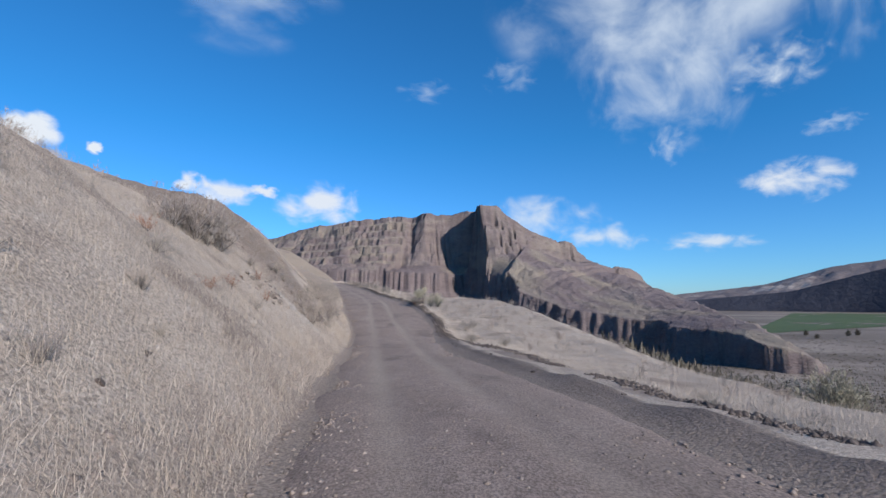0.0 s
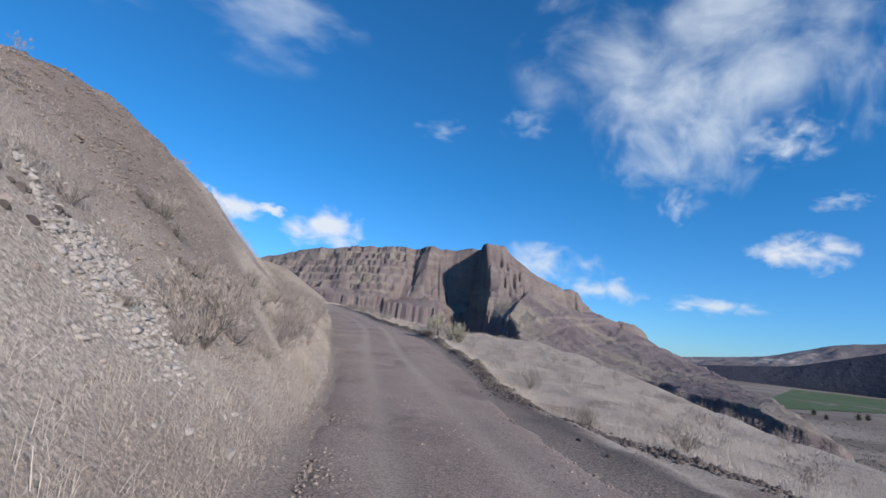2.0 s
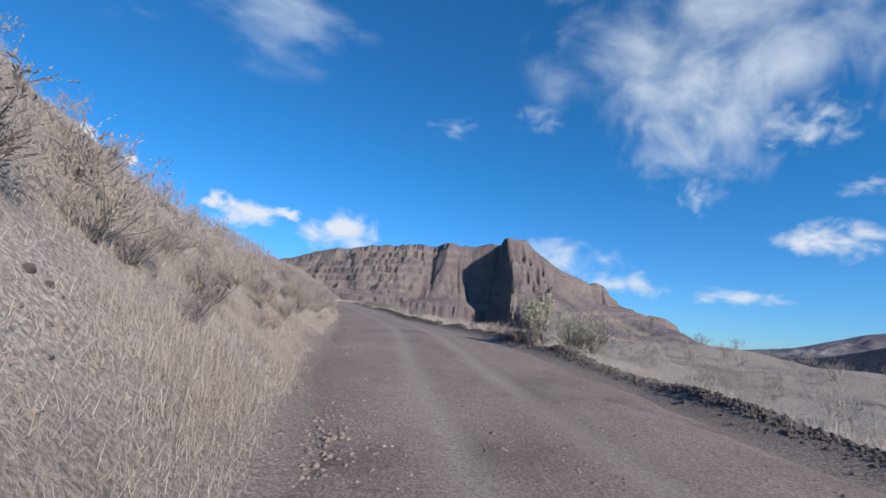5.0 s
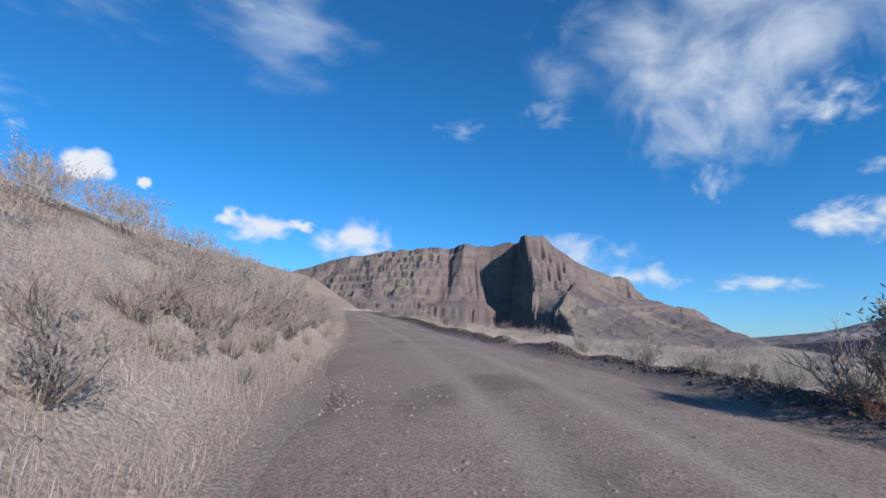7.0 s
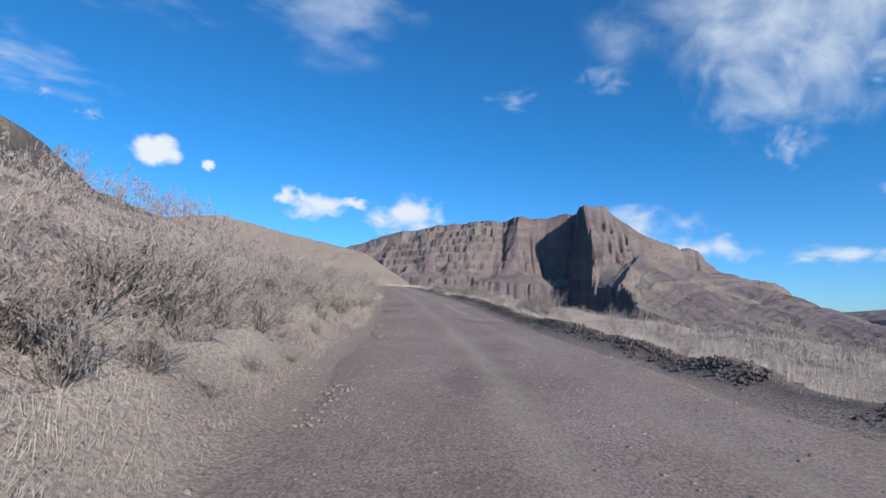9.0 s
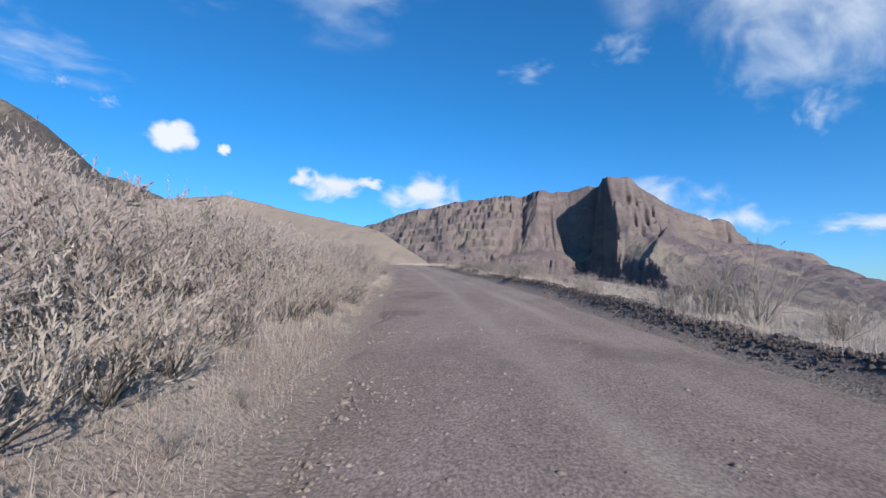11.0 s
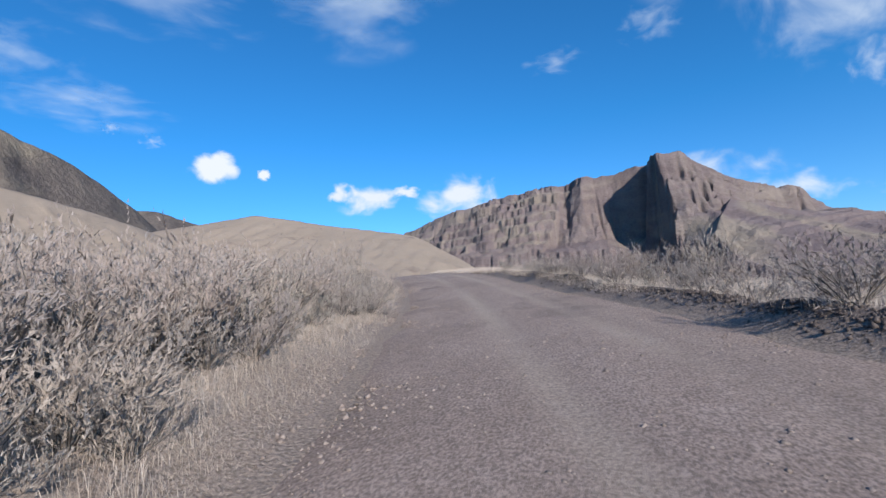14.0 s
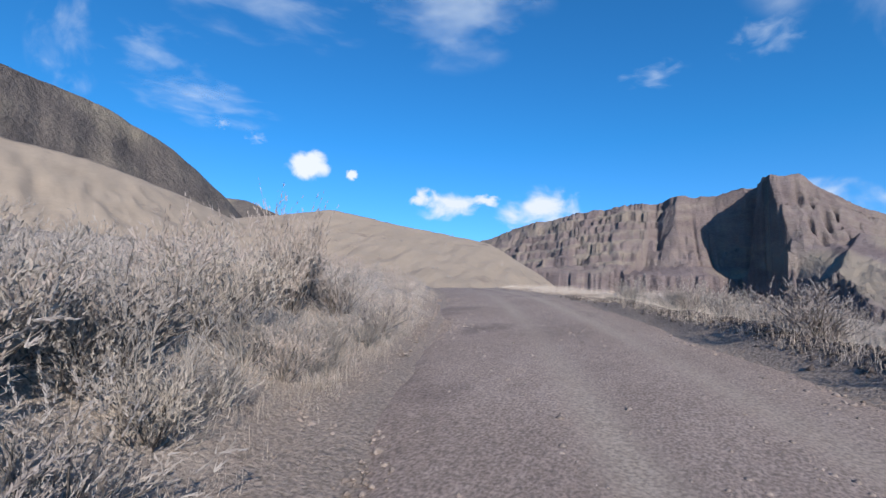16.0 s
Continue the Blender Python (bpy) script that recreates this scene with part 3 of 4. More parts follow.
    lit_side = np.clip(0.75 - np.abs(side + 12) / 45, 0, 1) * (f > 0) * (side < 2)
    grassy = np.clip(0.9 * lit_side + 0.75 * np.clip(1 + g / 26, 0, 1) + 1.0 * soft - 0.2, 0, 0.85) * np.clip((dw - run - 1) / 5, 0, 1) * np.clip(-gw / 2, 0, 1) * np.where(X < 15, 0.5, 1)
    tread = np.clip(((w * 6) % 1 - 0.16) * 8, 0, 1) * (w > 0) * (w < 1) * ledged
    grassy = np.maximum(grassy, tread * np.clip(0.55 + 0.5 * fbm(X * 0.06, Y * 0.1, 3), 0, 0.75))
    grassy = np.maximum(grassy, 0.6 * np.clip(-dw / 4, 0, 1))
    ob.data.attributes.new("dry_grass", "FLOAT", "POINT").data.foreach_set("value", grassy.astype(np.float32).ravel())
    return tagged(ob, "brown basalt mesa with ledged cliffs, talus and columnar gorge wall", "mesa", kind="structure")


mesa()

# green field on the valley floor
fx, fy = np.meshgrid(np.linspace(0, 1, 30), np.linspace(0, 1, 30), indexing="ij")
near, far = np.array([(398, 640), (900, 900)]), np.array([(1180, 1640), (1650, 1480)])
fp = (near[0] + (near[1] - near[0]) * fx[..., None]) * (1 - fy[..., None]) + (far[0] + (far[1] - far[0]) * fx[..., None]) * fy[..., None]
fz = land(*along(fp[..., 0], fp[..., 1])) + 0.5
tagged(new("crop_field", mesh_from("crop_field", np.concatenate([fp, fz[..., None]], -1).reshape(-1, 3), sheet_faces(30, 30), M_FIELD, True)), "flat green irrigated crop field on the valley floor", "field", kind="structure")


# ---- clouds, far off ----
def cloud(az, el, wide, high, kind):
    r, k = 4300.0, 12
    vv, uvs = [], []
    for j in range(k + 1):
        for i in range(k + 1):
            p, q = i / k * 2 - 1, j / k * 2 - 1
            a_, e_ = radians(az - p * wide * 0.85 / math.cos(radians(el))), radians(el + q * high * 0.95)
            vv.append((-math.sin(a_) * math.cos(e_) * r, math.cos(a_) * math.cos(e_) * r, math.sin(e_) * r))
            uvs.append((p, q))
    me = mesh_from("cloud", vv, sheet_faces(k + 1, k + 1), CLOUD[kind], True)
    layer = me.uv_layers.new(name="UVMap")
    for lp in me.loops:
        layer.data[lp.index].uv = uvs[lp.vertex_index]
    ob = new("cloud", me)
    tagged(ob, {"puffy": "small puffy white fair-weather cloud", "broken": "broad broken white cloud high overhead", "flat": "thin flat white cloud low in the sky", "round": "small rounded white fair-weather cloud", "faint": "small faint dissolving white cloud", "wispy": "faint wispy white cloud veil in blue sky"}[kind], "cloud", "clouds in the sky", "structure")
    return ob


cloud(-36.7, 11.6, 6.6, 2.8, "puffy")
cloud(-40.1, 16.3, 3.3, 1.4, "faint")
cloud(-25.6, 16.6, 3.0, 2.6, "faint")
cloud(-26.6, 24.7, 12.4, 10.4, "broken")
cloud(-36.1, 22.7, 5.6, 3.2, "broken")
cloud(-29.1, 6.2, 7.1, 1.4, "flat")
cloud(-11.0, 9.6, 11.0, 3.3, "flat")
cloud(-18.3, 7.1, 7.1, 2.2, "flat")
cloud(15.3, 11.3, 8.6, 3.5, "puffy")
cloud(28.9, 12.4, 3.4, 1.8, "puffy")
cloud(25.2, 11.7, 6.4, 2.6, "puffy")
cloud(21.4, 12.3, 3.0, 1.1, "puffy")
cloud(2.3, 24.5, 4.5, 1.8, "wispy")
cloud(-8.3, 26.0, 4.3, 2.8, "wispy")
cloud(-27.8, 33.6, 23.5, 12.5, "broken")
cloud(25.5, 33.0, 12.3, 7.5, "wispy")
cloud(-42.1, 28.0, 3.9, 7.6, "wispy")
cloud(-45.0, 27.3, 2.9, 6.3, "wispy")
cloud(53.2, 20.4, 8.4, 3.0, "wispy")
cloud(51.7, 18.8, 1.0, 0.8, "faint")
cloud(48.1, 17.8, 1.6, 0.9, "faint")
cloud(42.3, 15.5, 3.5, 2.6, "round")
cloud(37.4, 14.8, 1.15, 0.9, "round")
cloud(24.6, 32.7, 12.2, 5.4, "wispy")
cloud(65.6, 23.1, 3.7, 5.7, "wispy")
cloud(57.8, 24.2, 6.8, 3.4, "wispy")
cloud(49.0, 30.5, 14.5, 4.6, "wispy")
cloud(26.9, 33.0, 12.6, 3.7, "wispy")
cloud(53.6, 20.6, 9.8, 2.4, "wispy")


# ---- loose stones and rocks ----
def rock_cloud(name, centres, sizes, mat, rng, flat=0.7):
    """Many angular stones in one mesh, each a jittered eight-sided lump."""
    k = len(centres)
    octa = np.array([(1, 0, 0), (-1, 0, 0), (0, 1, 0), (0, -1, 0), (0, 0, 1), (0, 0, -1)], float)
    tri = np.array([(0, 2, 4), (2, 1, 4), (1, 3, 4), (3, 0, 4), (2, 0, 5), (1, 2, 5), (3, 1, 5), (0, 3, 5)])
    v = octa[None] * (1 + rng.uniform(-0.35, 0.35, (k, 6, 1))) + rng.uniform(-0.3, 0.3, (k, 6, 3))
    v[..., 2] *= flat
    turn = rng.uniform(0, 6.28, k)
    x = v[..., 0] * np.cos(turn)[:, None] - v[..., 1] * np.sin(turn)[:, None]
    y = v[..., 0] * np.sin(turn)[:, None] + v[..., 1] * np.cos(turn)[:, None]
    v = np.stack([x, y, v[..., 2]], -1) * np.asarray(sizes)[:, None, None] + np.asarray(centres)[:, None]
    f = tri[None] + 6 * np.arange(k)[:, None, None]
    return mesh_from(name, v.reshape(-1, 3), f.reshape(-1, 3), mat)


def spots(s, u, sink=0.0):
    x, y = place(s, u)
    b = np.clip((u - at_s(ROAD_L, s)) / (at_s(ROAD_R, s) - at_s(ROAD_L, s)), 0, 1)
    z = np.where((u > at_s(ROAD_L, s) + 0.1) & (u < at_s(ROAD_R, s) - 0.1), at_s(ROAD_Z, s) + road_lift(s, u, b), land(s, u))
    return np.stack([x, y, z - sink], -1)


def turnout(s):
    """How far the rocks stand back from the road where it widens into a pull-out."""
    return np.interp(s, [-30, 14, 21, 23, 25, 27, 30], [2.4, 2.6, 2.9, 2.3, 1.3, 0.9, 0.0])


def scatter_stones():
    n = 64000
    s = RNG.uniform(-2, 140, n)
    u = np.where(RNG.random(n) < 0.42, at_s(ROAD_L, s) - 0.1 + RNG.normal(0, 0.6, n), RNG.uniform(-2.2, 5.4, n))
    size = 0.012 + 0.045 * RNG.random(n) ** 2.6
    w = at_s(TRACK, s)
    tracks = (np.abs(u - w) < 0.35) | (np.abs(u - w - 2) < 0.35)
    keep = ~(tracks & (RNG.random(n) < 0.85)) & (fbm(s * 0.5, u * 0.9, 3) > -0.35) & (u < at_s(ROAD_R, s))
    s, u, size = s[keep], u[keep], size[keep]
    ob = new("road_gravel", rock_cloud("road_gravel", spots(s, u, 0.3 * size), size, M_STONE, RNG))
    tagged(ob, "loose grey gravel stones on the road and verge", "gravel", kind="stuff")
    # dark bladed-up rocks along the outer edge
    n = 27000
    s = RNG.uniform(6, 142, n)
    u = at_s(ROAD_R, s) + 0.62 + turnout(s) + RNG.normal(0, 0.2, n) + 0.2 * fbm(s * 0.2, s * 0, 2)
    keep = fbm(s * 0.14, s * 0 + 2, 3) > np.interp(s, [0, 25, 50, 70, 150], [-0.2, -0.45, -0.9, -0.9, -0.6])
    s, u = s[keep], u[keep]
    size = (0.014 + 0.06 * RNG.random(len(s)) ** 4) * np.where(s < 27, 1.5, 1.0)
    ob = new("rock_windrow", rock_cloud("rock_windrow", spots(s, u, 0.1 * size), size, M_BASALT, RNG, 0.8))
    tagged(ob, "windrow of dark broken basalt rocks along the road edge", "rocks", kind="stuff")
    # scree on the steep cut
    n = 52000
    s = RNG.uniform(16, 46, n)
    u = -1.5 - 12 * RNG.random(n) ** 1.2
    keep = (0.45 * fbm(s * 0.18, u * 0.25, 3) + bare(s, u) > 0.55)
    s, u = s[keep], u[keep]
    size = 0.015 + 0.07 * RNG.random(len(s)) ** 4.5
    ob = new("scree", rock_cloud("scree", spots(s, u, 0.1 * size), size, M_SCREE, RNG, 0.45))
    tagged(ob, "loose grey-brown scree on the steep road cut", "scree", kind="stuff")


scatter_stones()


def rock_mesh(name, mat, seed, flat):
    bm = bmesh.new()
    bmesh.ops.create_icosphere(bm, subdivisions=2, radius=1)
    r = random.Random(seed)
    planes = [Vector((r.uniform(-1, 1), r.uniform(-1, 1), r.uniform(-1, 1))).normalized() for _ in range(12)]
    for v in bm.verts:
        for p in planes:
            over = v.co.dot(p) - 0.47
            if over > 0:
                v.co -= p * over
        v.co += v.co * noise.noise(v.co * 1.7 + Vector((seed, 0, 0))) * 0.22
        v.co.z *= flat
    me = bpy.data.meshes.new(name)
    bm.to_mesh(me)
    bm.free()
    me.materials.append(mat)
    return me


ROCKS = [(rock_mesh("rock", M_PALE if k > 3 else M_BASALT if k % 2 else M_STONE, k, 0.5 + 0.09 * k), k) for k in range(6)]
ROCK_LABEL = {0: "flat grey-brown stone lying in dry grass", 1: "dark angular basalt rock half sunk in soil", 2: "grey-brown rounded stone on the road bank", 3: "dark angular basalt boulder on the slope",
              4: "pale weathered rock lying by the road verge", 5: "pale cracked limestone-like rock set in the bank"}


def rock(s, u, size, kind, turn=0.0):
    me, k = ROCKS[kind]
    ob = new("rock", me)
    ob.matrix_basis = Matrix.Translation(ground_point(s, u) - Vector((0, 0, size * 0.08))) @ pose(0, 0, 0, turn * 0.1, turn * 0.07, turn) @ Matrix.Diagonal((size, size * 0.8, size, 1))
    return tagged(ob, ROCK_LABEL[k], "rock", "rocks on the bank")


rock(16.4, -1.7, 0.28, 0, 30)
for k in range(34):                                   # pale broken outcrop in the cut
    rock(21.9 + random.gauss(0, 0.5), -3.25 + random.gauss(0, 0.6), random.uniform(0.04, 0.11), random.choice((4, 5, 0)), random.uniform(0, 360))
n = 2600
s_ = 21.9 + RNG.normal(0, 0.6, n)
u_ = -3.2 + RNG.normal(0, 0.65, n) - 0.3 * (s_ - 21.9)
keep = fbm(s_ * 1.4, u_ * 1.4, 3) > -0.25
size = 0.016 + 0.075 * RNG.random(n) ** 2.6
tagged(new("pale_rubble", rock_cloud("pale_rubble", spots(s_, u_, 0.2 * size)[keep], size[keep], M_PALE, RNG, 0.6)), "pale crumbled rock rubble spilling from the bank", "rubble", kind="stuff")
for s_, u_, size in ((21.3, -1.25, 0.13), (21.7, -1.05, 0.1), (19.9, -1.75, 0.08), (13.4, -2.8, 0.1), (11.6, -1.85, 0.09), (96.8, -2.4, 0.12), (101.4, -1.8, 0.17)):
    rock(s_, u_, size, 4, 40 * s_)
for k in range(26):                                   # broken ledge above it
    rock(20.0 + random.gauss(0, 0.9), -4.0 + random.gauss(0, 0.35), random.uniform(0.06, 0.2), random.choice((1, 2, 3)), random.uniform(0, 360))
for k in range(60):
    s_ = random.uniform(2, 130)
    rock(s_, random.choice((random.uniform(-3.0, -2.1), random.uniform(-9, -2.6))), random.uniform(0.05, 0.15), random.choice((0, 1, 2, 3, 0, 2, 4)), random.uniform(0, 360))
for k in range(46):
    s_ = random.uniform(6, 120)
    rock(s_, float(at_s(ROAD_R, s_)) + random.uniform(0.4, 1.2), random.uniform(0.06, 0.13), random.choice((1, 1, 3)), random.uniform(0, 360))
rock(15.5, -9.5, 0.9, 3, 70)
rock(18.0, -8.8, 0.6, 2, 160)
rock(26.5, -8.0, 0.35, 3, 20)


# ---- dry grass ----
def blade_mesh(name, roots, heights, per, mat, rng, width=0.006, spread=0.09, lean=0.45, droop=0.25):
    """Tufts of thin bent blades, per blades to a root."""
    n = len(roots) * per
    base = np.repeat(np.asarray(roots, float), per, 0) + np.c_[rng.normal(0, spread, (n, 2)), np.zeros(n)]
    h = np.repeat(np.asarray(heights), per) * rng.uniform(0.55, 1.15, n)
    way = rng.uniform(0, 6.283, n)
    tilt = np.abs(rng.normal(0, lean, n))
    out = np.stack([np.cos(way), np.sin(way), 0 * way], 1)
    side = np.stack([-np.sin(way + rng.normal(0, 1, n)), np.cos(way), 0 * way], 1) * (width * rng.uniform(0.6, 1.5, n))[:, None]
    mid = base + out * (h * 0.5 * np.sin(tilt))[:, None] + np.array([0, 0, 1]) * (h * 0.55 * np.cos(tilt * 0.7))[:, None]
    tip = base + out * (h * (np.sin(tilt) + droop * rng.random(n)))[:, None] + np.array([0, 0, 1]) * (h * np.cos(tilt) * (1 - 0.3 * droop))[:, None]
    base[:, 2] -= 0.03
    v = np.stack([base - side, base + side, mid - side * 0.8, mid + side * 0.8, tip], 1)
    f = np.array([(0, 1, 3), (0, 3, 2), (2, 3, 4)])[None] + 5 * np.arange(n)[:, None, None]
    return mesh_from(name, v.reshape(-1, 3), f.reshape(-1, 3), mat)


def fine_blades(name, roots, heights, per, mat, rng, width=0.004, spread=0.11, lean=0.4):
    """Thinner and denser cover: one sliver to a blade."""
    n = len(roots) * per
    base = np.repeat(np.asarray(roots, float), per, 0) + np.c_[rng.normal(0, spread, (n, 2)), np.full(n, -0.04)]
    h = np.repeat(np.asarray(heights), per) * rng.uniform(0.4, 1.2, n)
    way, tilt = rng.uniform(0, 6.283, n), np.abs(rng.normal(0, lean, n))
    tip = base + np.stack([np.cos(way) * np.sin(tilt), np.sin(way) * np.sin(tilt), np.cos(tilt)], 1) * h[:, None]
    side = np.stack([-np.sin(way + 0.8), np.cos(way + 0.8), 0 * way], 1) * (width * rng.uniform(0.6, 1.5, n))[:, None]
    v = np.stack([base - side, base + side, tip], 1)
    return mesh_from(name, v.reshape(-1, 3), np.arange(3 * n).reshape(-1, 3), mat)


def on_outcrop(s, u):
    """The crumbling pale rock in the cut, where little grows."""
    return np.exp(-(((s - 21.7 + 0.3 * (u + 3.25)) / 1.15) ** 2) - (((u + 3.15) / 1.3) ** 2)) > 0.36


def grass():
    n = 54000
    s = RNG.uniform(-6, 150, n)
    u = at_s(ROAD_L, s) - 0.45 - 13 * RNG.random(n) ** 2.1
    scree = bare(s, u)
    keep = (fbm(s * 0.35, u * 0.45, 3) > -0.5 + 1.0 * scree) & (RNG.random(n) > 0.6 * scree) & ~on_outcrop(s, u)
    s, u = s[keep], u[keep]
    verge = (u > at_s(ROAD_L, s) - 1.2) & (s > 58) & (RNG.random(len(s)) < 0.6)
    s, u = s[~verge], u[~verge]
    h = (0.13 + 0.12 * RNG.random(len(s)) + 0.06 * fbm(s * 0.3, u * 0.3, 2)) * np.where(u > at_s(ROAD_L, s) - 1.2, np.interp(s, [0, 60, 95, 150], [0.9, 0.65, 0.42, 0.42]), 1.0)
    tagged(new("bank_grass", fine_blades("bank_grass", spots(s, u), h, 9, M_STRAW, RNG, width=0.002, lean=1.05)), "fine dry straw-coloured grass covering the hillside", "grass", kind="stuff")
    n = 3800
    s = RNG.uniform(14, 135, n)
    u = at_s(ROAD_L, s) - 0.75 - 0.9 * RNG.random(n)
    keep = fbm(s * 0.3, u * 0.5, 3) > -0.15
    s, u = s[keep], u[keep]
    tagged(new("verge_grass", blade_mesh("verge_grass", spots(s, u), 0.2 + 0.16 * RNG.random(len(s)), 11, M_STRAW, RNG, width=0.0014, lean=0.85, droop=0.9)), "fringe of long pale grass at the bank foot", "grass", kind="stuff")
    n = 7000
    s = RNG.uniform(-6, 150, n)
    u = at_s(ROAD_L, s) - 0.6 - 9 * RNG.random(n) ** 1.6
    scree = bare(s, u)
    keep = (fbm(s * 0.35, u * 0.4, 3) > 0.1 + scree) & ~on_outcrop(s, u)
    s, u = s[keep], u[keep]
    h = 0.22 + 0.18 * RNG.random(len(s))
    tagged(new("bunch_grass", blade_mesh("bunch_grass", spots(s, u), h, 14, M_STRAW, RNG, width=0.0015, lean=0.8, droop=0.8)), "taller drooping bunch grass tufts on the hillside", "grass", kind="stuff")
    n = 24000                                           # fluffy straw over the bank
    s = np.concatenate([RNG.uniform(-2, 60, n - 9000), RNG.uniform(56, 130, 9000)])
    u = at_s(ROAD_L, s) - 0.5 - np.interp(s, [0, 56, 64, 130], [6.5, 6.5, 2.4, 2.4]) * RNG.random(n) ** 1.3
    thin = bare(s, u)
    keep = (fbm(s * 0.5, u * 0.6, 3) > -0.15 + 1.4 * thin) & ~on_outcrop(s, u)
    s, u = s[keep], u[keep]
    h = (0.16 + 0.2 * RNG.random(len(s))) * np.interp(s, [0, 20, 30, 45, 62, 90, 104, 130], [0.9, 0.95, 1.25, 1.25, 0.95, 0.9, 0.6, 0.7])
    tagged(new("straw_grass", fine_blades("straw_grass", spots(s, u), h, 15, M_STRAW, RNG, width=0.0019, spread=0.13, lean=1.0)), "fluffy pale straw grass between the shrubs", "grass", kind="stuff")
    n = 25000
    s = RNG.uniform(-4, 165, n)
    u = at_s(ROAD_R, s) + turnout(s) + np.where(s > 116, 0.4, 0.85) + 10 * RNG.random(n) ** 1.5
    keep = (fbm(s * 0.2, u * 0.2, 3) > -0.6)
    s, u = s[keep], u[keep]
    h = (0.17 + 0.18 * RNG.random(len(s))) * np.interp(s, [0, 60, 90, 160], [0.9, 1.0, 1.35, 1.35])
    tagged(new("shoulder_grass", fine_blades("shoulder_grass", spots(s, u), h, 15, M_STRAW, RNG, width=0.0024, spread=0.22, lean=1.0)), "tall dry grass along the outer shoulder", "grass", kind="stuff")
    n = 9000                                            # far slopes
    s = RNG.uniform(0, 200, n)
    u = np.where(RNG.random(n) < 0.6, -13 - 45 * RNG.random(n), 10 + 25 * RNG.random(n))
    h = 0.2 + 0.25 * RNG.random(n)
    tagged(new("slope_grass", fine_blades("slope_grass", spots(s, u), h, 8, M_STRAW, RNG, width=0.007, spread=0.35, lean=1.0)), "sparse dry grass on the upper slopes", "grass", kind="stuff")


grass()


# ---- shrubs ----
def tube(verts, faces, pts, r0, r1, sides=4, root=None):
    """Adds a tapered tube along pts to the lists; root: a ring already there to grow from. Gives the first vertex of each ring."""
    k, rings = len(pts), []
    for i, p in enumerate(pts):
        if i == 0 and root is not None:
            rings.append(root)
            continue
        rings.append(len(verts))
        d = (pts[min(i + 1, k - 1)] - pts[max(i - 1, 0)])
        d = d / (np.linalg.norm(d) + 1e-9)
        a_ = np.cross(d, (0.3, 0.9, 0.2))
        a_ /= np.linalg.norm(a_) + 1e-9
        b_ = np.cross(d, a_)
        r = r0 + (r1 - r0) * i / (k - 1)
        for j in range(sides):
            w = 6.283 * j / sides
            verts.append(p + r * (math.cos(w) * a_ + math.sin(w) * b_))
    for p, q in zip(rings, rings[1:]):
        for j in range(sides):
            n = (j + 1) % sides
            faces.append((p + j, p + n, q + n, q + j))
    return rings


def limb_line(rng, start, way, length, bend, k=5):
    pts, d, p = [np.array(start, float)], np.array(way, float), np.array(start, float)
    for i in range(k):
        d = d + rng.normal(0, bend, 3) + np.array([0, 0, 0.12])
        d /= np.linalg.norm(d)
        p = p + d * length / k
        pts.append(p)
    return pts


